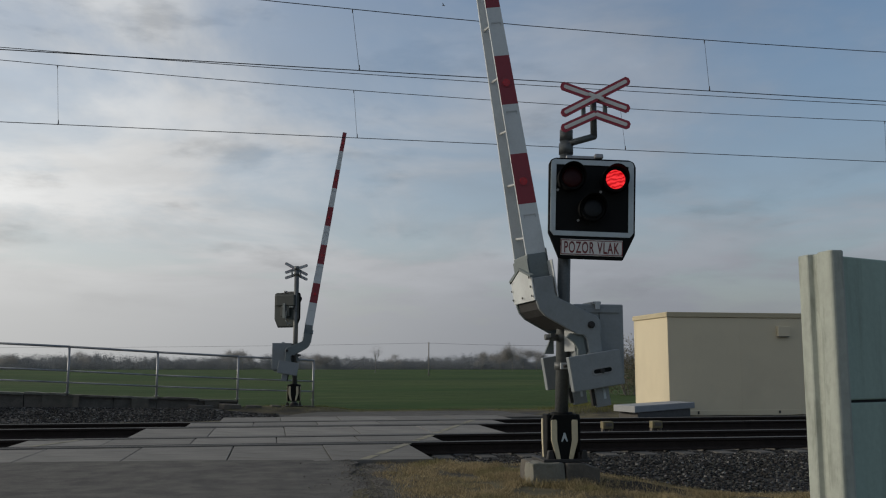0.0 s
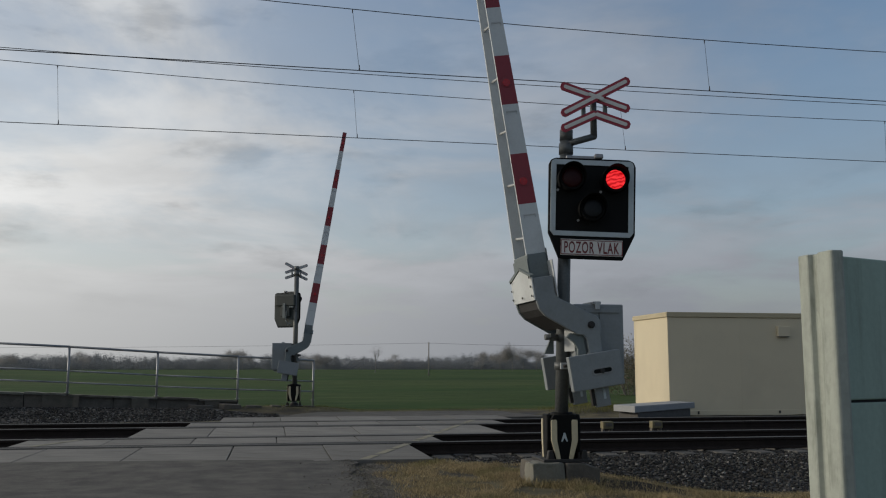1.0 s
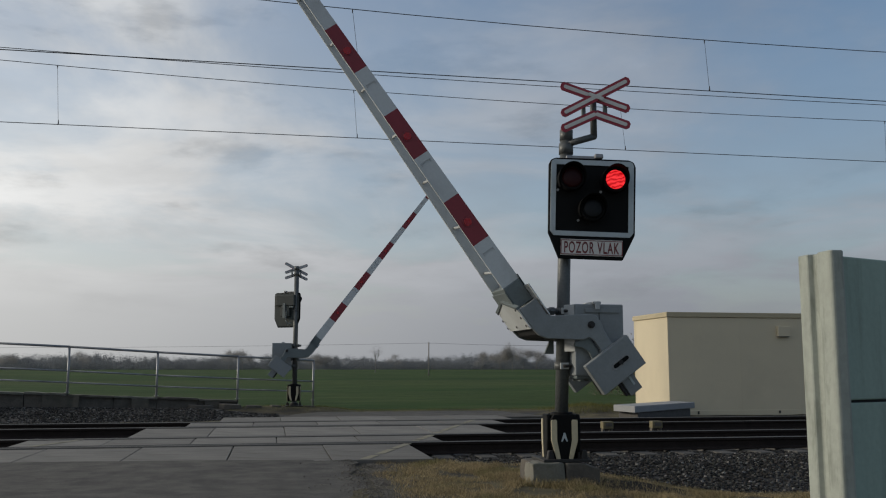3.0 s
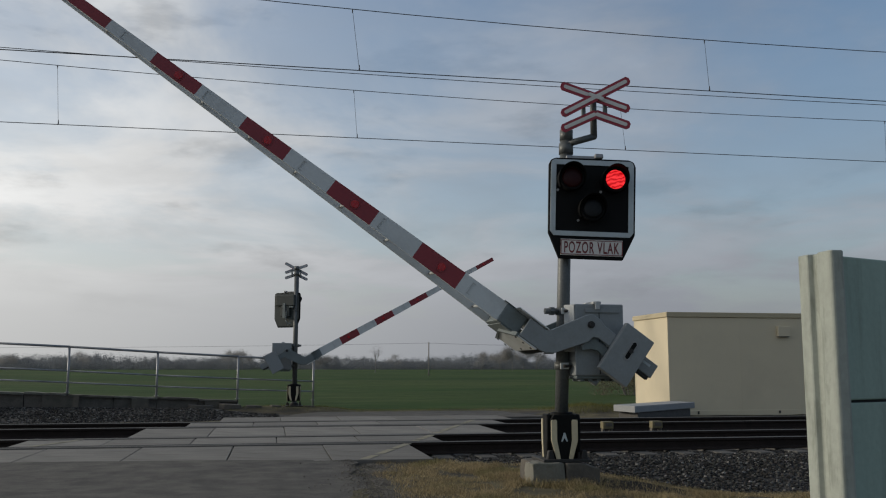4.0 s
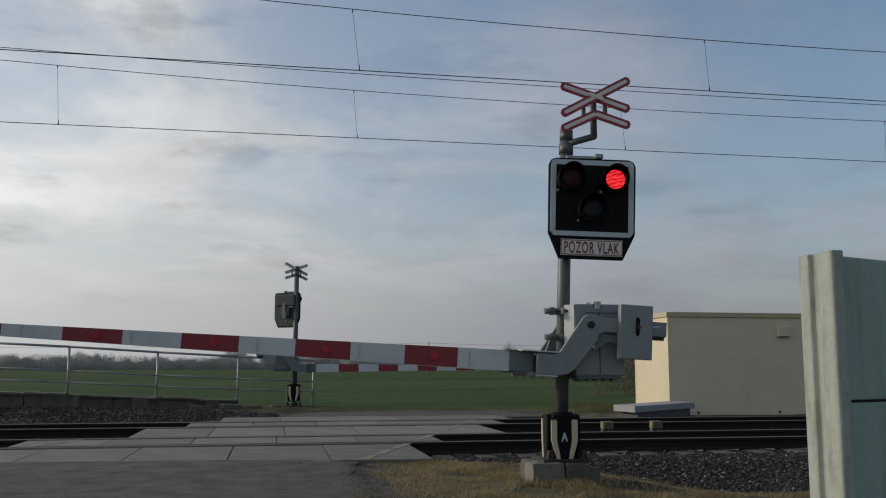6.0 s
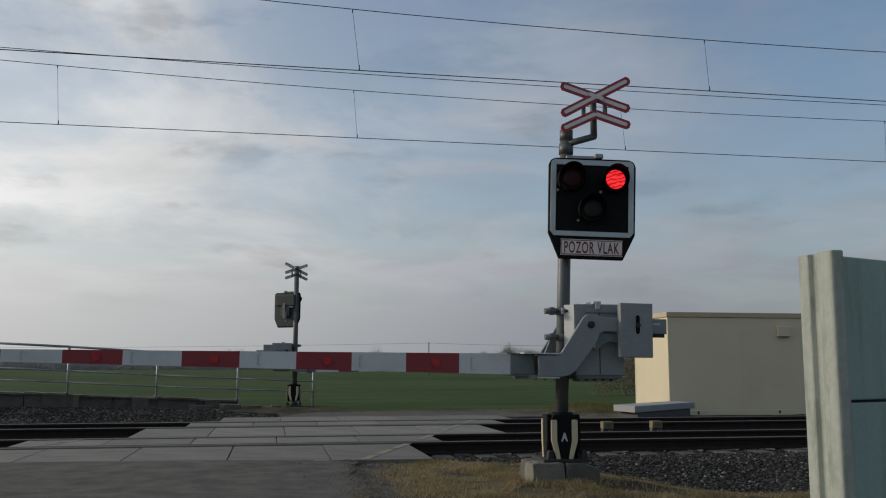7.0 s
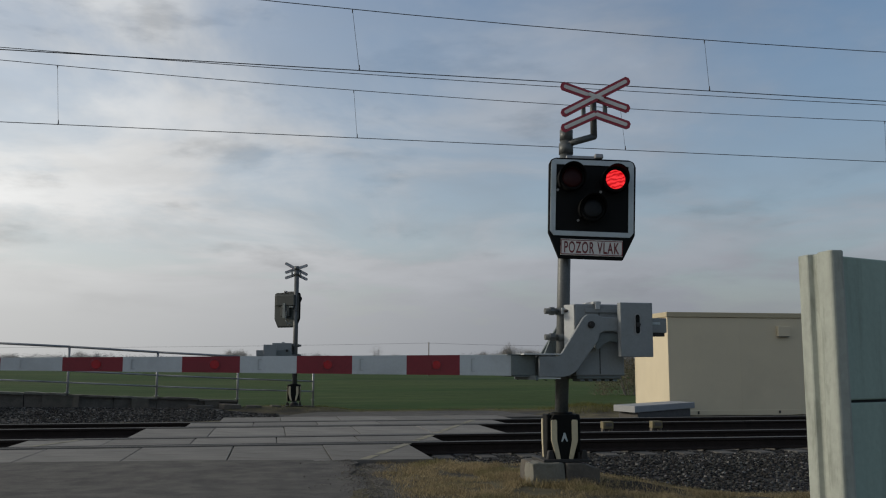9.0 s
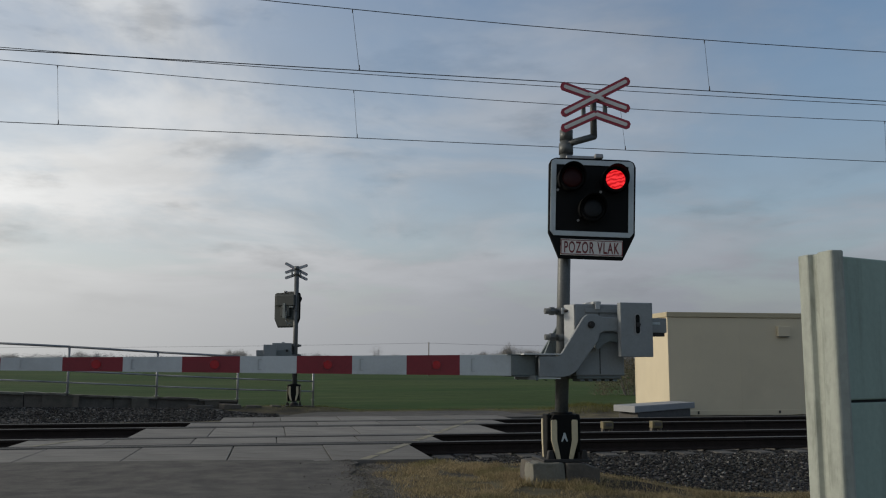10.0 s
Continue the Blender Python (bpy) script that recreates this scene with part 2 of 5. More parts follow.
M = {
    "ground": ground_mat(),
    "asphalt": mat("worn_asphalt", (0.094, 0.087, 0.076), 0.9, scale=3.4, fine=70, bump=0.8, dirt=(0.030, 0.030, 0.029), dirt_amount=0.85, dark=0.38, light=1.65, spec=0.25),
    "panel": mat("concrete_deck_panel", (0.184, 0.175, 0.156), 0.88, scale=2.8, fine=70, bump=0.3, dirt=(0.075, 0.066, 0.053), dirt_amount=0.9, dark=0.56, light=1.32, rand=0.15, streak=(0.6, 1.6, 1.0), spec=0.25),
    "panel_joint": mat("dark_joint_and_gap_shade", (0.02, 0.02, 0.02), 0.9),
    "concrete": mat("weathered_concrete", (0.26, 0.245, 0.21), 0.9, scale=5.0, fine=45, bump=0.15, dirt=(0.10, 0.092, 0.075), dirt_amount=0.65, dark=0.82, light=1.12),
    "dark_concrete": mat("grimy_concrete", (0.115, 0.102, 0.084), 0.9, scale=4.0, fine=30, bump=0.5, dirt=(0.035, 0.033, 0.03), dirt_amount=0.7),
    "old_concrete": mat("old_mossy_concrete", (0.115, 0.102, 0.08), 0.9, scale=5.0, fine=50, bump=0.4, dirt=(0.05, 0.05, 0.035), dirt_amount=0.7),
    "mossy_concrete": mat("mossy_chipped_concrete", (0.175, 0.17, 0.14), 0.92, scale=7.0, fine=60, bump=0.5, dirt=(0.062, 0.066, 0.04), dirt_amount=0.85, dark=0.7, light=1.15),
    "sleeper": mat("concrete_sleeper", (0.085, 0.08, 0.07), 0.9, scale=5.0, fine=50, bump=0.3, dirt=(0.06, 0.052, 0.042), dirt_amount=0.85, rand=0.3),
    "ballast_bed": mat("ballast_bed", (0.04, 0.037, 0.033), 0.95, scale=9.0, fine=40, bump=0.8),
    "gravel": mat("fine_grey_gravel", (0.125, 0.113, 0.096), 0.9, scale=9, fine=60, bump=0.2, island=0.5),
    "rail_side": mat("rusty_rail_steel", (0.026, 0.020, 0.017), 0.92, scale=6.0, fine=70, bump=0.25, spec=0.15),
    "rail_top": mat("worn_rail_head", (0.17, 0.16, 0.14), 0.62, metal=0.4, scale=5.0, fine=50, bump=0.03, dark=0.85, light=1.1),
    "grey_paint": mat("grey_enamel_paint", (0.225, 0.245, 0.25), 0.5, scale=3.0, fine=40, bump=0.06, dirt=(0.15, 0.15, 0.14), dirt_amount=0.45, dark=0.85, light=1.1),
    "light_grey": mat("light_grey_paint", (0.42, 0.435, 0.43), 0.5, scale=3.0, fine=40, bump=0.05, dirt=(0.25, 0.25, 0.23), dirt_amount=0.4, dark=0.88, light=1.08),
    "dark_grey": mat("dark_slate_grey_paint", (0.14, 0.165, 0.165), 0.6, scale=4.0, fine=45, bump=0.08, dark=0.8, light=1.15),
    "head_back": mat("dark_green_grey_enamel", (0.055, 0.063, 0.058), 0.6, scale=6.0, fine=45, bump=0.08, dark=0.7, light=1.2, spec=0.3),
    "galv": mat("galvanised_steel", (0.33, 0.335, 0.34), 0.5, metal=0.5, scale=5.0, fine=45, bump=0.05, dirt=(0.15, 0.14, 0.12), dirt_amount=0.4),
    "pole": mat("grey_pole_paint", (0.105, 0.112, 0.11), 0.5, metal=0.2, scale=3.0, fine=40, bump=0.06, dirt=(0.06, 0.06, 0.055), dirt_amount=0.5),
    "black": mat("matt_black_plastic", (0.0045, 0.005, 0.005), 0.7, bump=0.03, dark=0.8, light=1.2, spec=0.16),
    "black_matt": mat("dull_black_visor", (0.005, 0.0055, 0.0055), 0.85, bump=0.05, spec=0.12),
    "text_brown": mat("faded_brown_red_print", (0.17, 0.035, 0.035), 0.6, scale=6, fine=60, bump=0.0),
    "black_iron": mat("black_cast_iron", (0.02, 0.019, 0.018), 0.7, bump=0.2, scale=9.0),
    "boom_white": mat("boom_white_paint", (0.56, 0.585, 0.58), 0.5, scale=2.5, fine=40, bump=0.04, dirt=(0.28, 0.28, 0.26), dirt_amount=0.4, dark=0.9, light=1.06),
    "boom_red": mat("boom_red_film", (0.235, 0.021, 0.030), 0.45, scale=2.5, fine=40, bump=0.03, dirt=(0.12, 0.02, 0.02), dirt_amount=0.4, dark=0.85, light=1.1),
    "reflector": mat("red_reflector", (0.42, 0.01, 0.015), 0.2, scale=8, fine=150, bump=0.3),
    "sign_red": mat("sign_red", (0.33, 0.028, 0.045), 0.45, scale=4, fine=40, bump=0.02, dark=0.85, light=1.1),
    "sign_white": mat("sign_white_faded", (0.64, 0.62, 0.58), 0.5, scale=4, fine=40, bump=0.02, dark=0.9, light=1.05),
    "frame_white": mat("signal_frame_white", (0.44, 0.50, 0.52), 0.45, scale=4, fine=40, bump=0.03, dirt=(0.3, 0.32, 0.32), dirt_amount=0.4, dark=0.9, light=1.06),
    "stripe_cream": mat("cream_reflective_stripe", (0.52, 0.46, 0.31), 0.5, scale=6, fine=25, bump=0.03, dark=0.85, light=1.1, dirt=(0.25, 0.2, 0.12), dirt_amount=0.4),
    "beige": mat("beige_render_panel", (0.62, 0.54, 0.38), 0.75, scale=1.2, fine=60, bump=0.08, dirt=(0.42, 0.36, 0.25), dirt_amount=0.25, dark=0.93, light=1.04),
    "beige_roof": mat("beige_roof_trim", (0.46, 0.39, 0.25), 0.6, scale=2, fine=50, bump=0.05, dark=0.9, light=1.06),
    "slab": mat("pale_grey_slab", (0.29, 0.295, 0.295), 0.85, scale=3, fine=60, bump=0.2, dark=0.85, light=1.1),
    "fence": mat("pale_mint_fence_paint", (0.325, 0.35, 0.305), 0.7, scale=2.6, fine=35, bump=0.2, dirt=(0.10, 0.115, 0.085), dirt_amount=0.95, dark=0.8, light=1.12, streak=(9.0, 9.0, 1.8)),
    "fence_panel": mat("mint_fence_panel", (0.315, 0.41, 0.345), 0.75, scale=2.4, fine=35, bump=0.18, dirt=(0.17, 0.21, 0.165), dirt_amount=0.85, dark=0.85, light=1.1, streak=(4.0, 4.0, 0.4)),
    "wire": mat("oxidised_copper_wire", (0.05, 0.05, 0.055), 0.6, metal=0.3, bump=0.0),
    "bark": mat("tree_bark", (0.24, 0.225, 0.205), 0.95, scale=4, fine=30, bump=0.4),
    "twigs": mat("bare_twigs", (0.33, 0.315, 0.30), 0.95, scale=0.5, fine=6, bump=0.0, island=0.15, spec=0.1),
    # distance haze is mixed into this twig colour: paler and bluer
    "far_twigs": mat("haze_tinted_far_woods", (0.195, 0.206, 0.215), 0.95, scale=0.05, fine=0.4, bump=0.0, island=0.08, dark=0.9, light=1.1, spec=0.1),
    "bush": mat("spring_bush_leaf", (0.19, 0.17, 0.12), 0.9, scale=0.8, fine=9, bump=0.0, island=0.5, spec=0.1),
    "dry_grass": mat("dry_grass_blade", (0.33, 0.262, 0.15), 0.9, scale=2.2, fine=14, bump=0.0, island=0.5, spec=0.15, dirt=(0.11, 0.125, 0.04), dirt_amount=0.95, dark=0.5, light=1.35),
    "green_grass": mat("verge_grass_blade", (0.15, 0.15, 0.055), 0.9, scale=0.8, fine=9, bump=0.0, island=0.5, spec=0.15),
    "yellow_paint": mat("faded_yellow_marking", (0.25, 0.23, 0.165), 0.85, scale=5, fine=40, bump=0.1, dirt=(0.2, 0.19, 0.17), dirt_amount=0.9, spec=0.2),
    "yellow_box": mat("cream_trackside_box", (0.17, 0.145, 0.075), 0.75, scale=9, fine=40, bump=0.1, dirt=(0.08, 0.065, 0.04), dirt_amount=0.7),
    "lens_dark": mat("unlit_red_lens", (0.025, 0.003, 0.004), 0.5, bump=0.2, fine=120, spec=0.2),
    "lens_clear": mat("unlit_clear_lens", (0.008, 0.010, 0.012), 0.5, bump=0.2, fine=120, spec=0.25),
    "brick": mat("dark_brick_base", (0.09, 0.085, 0.08), 0.9, scale=7, fine=50, bump=0.4),
}


def lit_lens_mat():
    """Glowing red lens with the pale ripple of its moulded glass."""
    m = bpy.data.materials.new("lit_red_lens")
    m.use_nodes = True
    nt = m.node_tree
    N, L = nt.nodes.new, nt.links.new
    b = nt.nodes["Principled BSDF"]
    co, w, r = N("ShaderNodeTexCoord"), N("ShaderNodeTexWave"), N("ShaderNodeValToRGB")
    mp = N("ShaderNodeMapping")
    mp.inputs["Rotation"].default_value = (0, radians(14), 0)
    w.bands_direction = "Z"
    w.inputs["Scale"].default_value, w.inputs["Distortion"].default_value = 9.0, 5.5
    w.inputs["Detail"].default_value, w.inputs["Detail Scale"].default_value = 2.0, 3.0
    L(co.outputs["Object"], mp.inputs[0]), L(mp.outputs[0], w.inputs["Vector"])
    L(w.outputs["Fac"], r.inputs[0])
    r.color_ramp.elements[0].color, r.color_ramp.elements[1].color = (0.42, 0.0, 0.003, 1), (0.98, 0.035, 0.04, 1)
    L(r.outputs[0], b.inputs["Emission Color"])
    b.inputs["Emission Strength"].default_value = 1.1
    b.inputs["Base Color"].default_value = (0.3, 0.01, 0.01, 1)
    return m


M["lens_lit"] = lit_lens_mat()


def stone_mat():
    """Crushed stone: most pieces dark, a few pale."""
    m = bpy.data.materials.new("crushed_ballast_stone")
    m.use_nodes = True
    nt = m.node_tree
    N, L = nt.nodes.new, nt.links.new
    b = nt.nodes["Principled BSDF"]
    g, r, n, mx = N("ShaderNodeNewGeometry"), N("ShaderNodeValToRGB"), N("ShaderNodeTexNoise"), N("ShaderNodeMix")
    e = r.color_ramp.elements
    e[0].color, e[1].color = (0.018, 0.017, 0.015, 1), (0.30, 0.285, 0.26, 1)
    for pos, c in ((0.45, (0.035, 0.033, 0.030, 1)), (0.8, (0.075, 0.071, 0.064, 1)), (0.95, (0.14, 0.135, 0.12, 1))):
        e.new(pos).color = c
    L(g.outputs["Random Per Island"], r.inputs[0])
    n.inputs["Scale"].default_value, n.inputs["Detail"].default_value = 60.0, 4
    L(g.outputs["Position"], n.inputs["Vector"])
    mx.data_type, mx.blend_type = "RGBA", "MULTIPLY"
    mx.inputs["Factor"].default_value = 0.5
    L(r.outputs[0], mx.inputs["A"]), L(n.outputs["Color"], mx.inputs["B"])
    L(mx.outputs["Result"], b.inputs["Base Color"])
    b.inputs["Roughness"].default_value, b.inputs["Specular IOR Level"].default_value = 0.9, 0.25
    return m


M["stone"] = stone_mat()


def let_light_through(m, share=0.45):
    """Thin leaves and twigs pass part of the light on."""
    nt = m.node_tree
    b, out = nt.nodes["Principled BSDF"], nt.nodes["Material Output"]
    tr, mx = nt.nodes.new("ShaderNodeBsdfTranslucent"), nt.nodes.new("ShaderNodeMixShader")
    src = b.inputs["Base Color"].links[0].from_socket
    nt.links.new(src, tr.inputs["Color"])
    mx.inputs[0].default_value = share
    nt.links.new(b.outputs[0], mx.inputs[1]), nt.links.new(tr.outputs[0], mx.inputs[2])
    nt.links.new(mx.outputs[0], out.inputs["Surface"])


for leaf in ("twigs", "far_twigs", "bush", "dry_grass", "green_grass"):
    let_light_through(M[leaf])


# ---------------------------------------------------------------- mesh helpers
def box(bm, x0, x1, y0, y1, z0, z1, bevel=0.0):
    made = bmesh.ops.create_cube(bm, size=1.0)["verts"]
    for v in made:
        v.co = Vector(((x0 + x1) / 2 + v.co.x * (x1 - x0), (y0 + y1) / 2 + v.co.y * (y1 - y0), (z0 + z1) / 2 + v.co.z * (z1 - z0)))
    if bevel:
        edges = list({e for v in made for e in v.link_edges})
        bmesh.ops.bevel(bm, geom=edges, offset=bevel, segments=2, profile=0.5, affect="EDGES")
    return bm


def prism(bm, pts, y0, y1, bevel=0.0):
    """Outline in x and z, drawn out from y0 to y1."""
    a = [bm.verts.new((x, y0, z)) for x, z in pts]
    c = [bm.verts.new((x, y1, z)) for x, z in pts]
    n = len(pts)
    faces = [bm.faces.new(a), bm.faces.new(list(reversed(c)))]
    for i in range(n):
        faces.append(bm.faces.new((a[i], c[i], c[(i + 1) % n], a[(i + 1) % n])))
    bmesh.ops.recalc_face_normals(bm, faces=faces)
    if bevel:
        bmesh.ops.bevel(bm, geom=list({e for v in a + c for e in v.link_edges}), offset=bevel, segments=1, affect="EDGES")
    return bm


def slab_xy(bm, pts, z0, z1, bevel=0.0):
    a = [bm.verts.new((x, y, z0)) for x, y in pts]
    c = [bm.verts.new((x, y, z1)) for x, y in pts]
    n = len(pts)
    faces = [bm.faces.new(a), bm.faces.new(c)]
    for i in range(n):
        faces.append(bm.faces.new((a[i], a[(i + 1) % n], c[(i + 1) % n], c[i])))
    bmesh.ops.recalc_face_normals(bm, faces=faces)
    if bevel:
        bmesh.ops.bevel(bm, geom=list({e for v in a + c for e in v.link_edges}), offset=bevel, segments=1, affect="EDGES")
    return bm


def rod(bm, p, q, r0, r1=None, n=12):
    p, q = Vector(p), Vector(q)
    r1 = r0 if r1 is None else r1
    d = (q - p).normalized()
    s = d.cross(Vector((0, 0, 1)) if abs(d.z) < 0.9 else Vector((1, 0, 0))).normalized()
    t = d.cross(s)
    a, c = [], []
    for i in range(n):
        w = 2 * math.pi * i / n
        o = s * math.cos(w) + t * math.sin(w)
        a.append(bm.verts.new(p + o * r0)), c.append(bm.verts.new(q + o * r1))
    for i in range(n):
        f = bm.faces.new((a[i], c[i], c[(i + 1) % n], a[(i + 1) % n]))
        f.smooth = n > 6
    bm.faces.new(a), bm.faces.new(list(reversed(c)))
    return bm


def pipe(bm, pts, r, n=10):
    for p, q in zip(pts, pts[1:]):
        rod(bm, p, q, r, r, n)
    for p in pts[1:-1]:
        bmesh.ops.create_icosphere(bm, subdivisions=2, radius=r * 1.02, matrix=Matrix.Translation(p))
    return bm


def to_mesh(name, bm, material):
    bmesh.ops.recalc_face_normals(bm, faces=bm.faces[:])
    me = bpy.data.meshes.new(name)
    bm.to_mesh(me)
    bm.free()
    for x in material if isinstance(material, (list, tuple)) else [material]:
        me.materials.append(x)
    return me


def part(name, bm, material, parent=None, label="", at=None):
    """Links a bmesh as ONE mesh object, under a thing or a part where one is given."""
    ob = new(name, to_mesh(name, bm, material))
    if parent:
        ob.parent = parent
    if at is not None:
        ob.matrix_basis = at
    if label:
        ob["label"] = label
    return ob


def thing(name, label, category, group="", kind="", at=None):
    ob = tagged(new(name), label, category, group, kind)
    ob.empty_display_size = 0.2
    if at is not None:
        ob.matrix_basis = at
    return ob


def soup(name, verts, faces, material, smooth=False):
    me = bpy.data.meshes.new(name)
    me.from_pydata([tuple(v) for v in verts], [], [tuple(f) for f in faces])
    me.materials.append(material)
    if smooth:
        me.shade_smooth()
    return me


def piece(name, me, parent, m):
    ob = new(name, me)
    ob.parent = parent
    ob.matrix_basis = m
    return ob


def clampf(v, a=0.0, b=1.0):
    return max(a, min(b, v))


def step(v, a, b):
    w = clampf((v - a) / (b - a))
    return w * w * (3 - 2 * w)


# ---------------------------------------------------------------- ground
def ground_z(x, y):
    z = -0.035 - 0.10 * step(y, 12.0, 20.0) + 0.02 * noise.noise(Vector((x * 0.35, y * 0.35, 1.0)))
    z += 0.015 * noise.noise(Vector((x * 1.7, y * 1.7, 4.0)))
    start = 11.2 - 1.6 * step(x, 1.9, 3.6)
    track = step(y, start, start + 1.6) * (1 - step(y, 19.6, 21.2))
    z = z * (1 - track) - 0.42 * track
    z += 0.175 * math.exp(-((x - 0.2) / 1.9) ** 4 - ((y - 25.0) / 1.1) ** 4)
    # shallow ditch beside the ballast, away from the road
    z -= 0.32 * step(x, 2.9, 5.2) * step(y, 7.2, 9.6) * (1 - step(y, 10.5, 12.0))
    # low grassy hump beside the hut
    z += 0.20 * math.exp(-((x - 8.4) / 1.1) ** 2 - ((y - 23.6) / 1.3) ** 2)
    z += 0.055 * math.exp(-((x - 3.55) / 0.4) ** 2 - ((y - 8.6) / 0.3) ** 2)
    z -= 0.05 * step(y, 30, 80)
    return z


def build_ground():
    xs = sorted(set([-2500, -900, -400, -200, -120, -80, -60] + [round(-45 + 1.5 * i, 3) for i in range(27)] + [round(-6 + 0.3 * i, 3) for i in range(80)] + [18 + 1.5 * i for i in range(30)] + [70, 100, 160, 300, 600, 1200, 2500]))
    ys = sorted(set([-300, -100, -40, -20, -10] + [round(-6 + 0.4 * i, 3) for i in range(90)] + [31, 33, 36, 40, 46, 55, 70, 90, 130, 200, 300, 450, 700, 1200, 2600]))
    verts = [(x, y, ground_z(x, y)) for y in ys for x in xs]
    w = len(xs)
    faces = [(j * w + i, j * w + i + 1, (j + 1) * w + i + 1, (j + 1) * w + i) for j in range(len(ys) - 1) for i in range(w - 1)]
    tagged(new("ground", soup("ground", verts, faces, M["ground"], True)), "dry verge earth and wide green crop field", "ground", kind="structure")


def road_sheet(name, left, right, y0, y1, z, label, n=60, reach=False):
    """A thin asphalt layer between two wavy edges."""
    bm = bmesh.new()
    rows = []
    cols = 14
    for j in range(n + 1):
        y = y0 + (y1 - y0) * j / n
        a, c = left(y), right(y)
        row = []
        for i in range(cols + 1):
            x = a + (c - a) * (i / cols)
            yj = y
            if reach:
                yj = y0 + (10.93 + 0.085 * (1.0 - x) + 0.03 * noise.noise(Vector((x * 1.5, 3, 0))) - y0) * j / n
            row.append(bm.verts.new((x, yj, z + (0.017 * step(yj, 9.0, 10.4) if reach else 0.0) + 0.004 * noise.noise(Vector((x, y, 0)) * 0.8) - 0.02 * (i == cols) - 0.02 * (i == 0))))
        rows.append(row)
    faces = []
    for j in range(n):
        for i in range(cols):
            faces.append(bm.faces.new((rows[j][i], rows[j][i + 1], rows[j + 1][i + 1], rows[j + 1][i])))
    ex = bmesh.ops.extrude_face_region(bm, geom=faces)
    for v in ex["geom"]:
        if isinstance(v, bmesh.types.BMVert):
            v.co.z -= 0.3
    ob = part(name, bm, M["asphalt"])
    return tagged(ob, label, "road", kind="structure")


def wavy(x, y, amp, s):
    return x + amp * noise.noise(Vector((y * s, x, 2.0))) + amp * 0.5 * noise.noise(Vector((y * s * 3.1, x, 7.0)))


def build_roads():
    road_sheet("road", lambda y: -9.0 + 0.1 * y, lambda y: wavy(0.62 + 0.03 * y, y, 0.16, 1.9), -8.0, 10.9, -0.012, "worn grey asphalt road meeting the crossing deck", 90, True)
    road_sheet("road", lambda y: wavy(-0.2 + 0.35 * (y - 20.4), y, 0.15, 1.2), lambda y: wavy(6.4 - 0.15 * (y - 20.4), y, 0.35, 0.9), 20.42, 23.4, -0.045, "grey dusty asphalt turn-off beyond the railway", 24)


# ---------------------------------------------------------------- railway
RAILS = (13.2, 14.68, 17.15, 18.63)
ROWS = (  # first and last y, first joint x, panels, width
    (10.86, 13.07, -4.08, 5),
    (13.31, 14.61, -3.50, 5),
    (14.74, 17.03, -2.16, 5),
    (17.26, 18.56, -1.52, 5),
    (18.69, 20.36, -1.00, 5),
)


def build_rails():
    prof = [(-0.075, -0.172), (0.075, -0.172), (0.075, -0.160), (0.016, -0.140), (0.009, -0.125), (0.009, -0.052), (0.036, -0.040), (0.036, -0.008), (0.028, 0.0), (-0.028, 0.0), (-0.036, -0.008), (-0.036, -0.040), (-0.009, -0.052), (-0.009, -0.125), (-0.016, -0.140), (-0.075, -0.160)]
    bm = bmesh.new()
    a = [bm.verts.new((-260, y, z)) for y, z in prof]
    c = [bm.verts.new((320, y, z)) for y, z in prof]
    for i in range(len(prof)):
        f = bm.faces.new((a[i], c[i], c[(i + 1) % len(prof)], a[(i + 1) % len(prof)]))
        f.material_index = 1 if i in (7, 8, 9) else 0
    bm.faces.new(a), bm.faces.new(c)
    me = to_mesh("rail", bm, [M["rail_side"], M["rail_top"]])
    for y in RAILS:
        ob = new("rail", me)
        ob.location = (0, y, 0.009)
        tagged(ob, "rusty steel rail with a worn bright head", "rail", "rails of the two tracks", "structure")


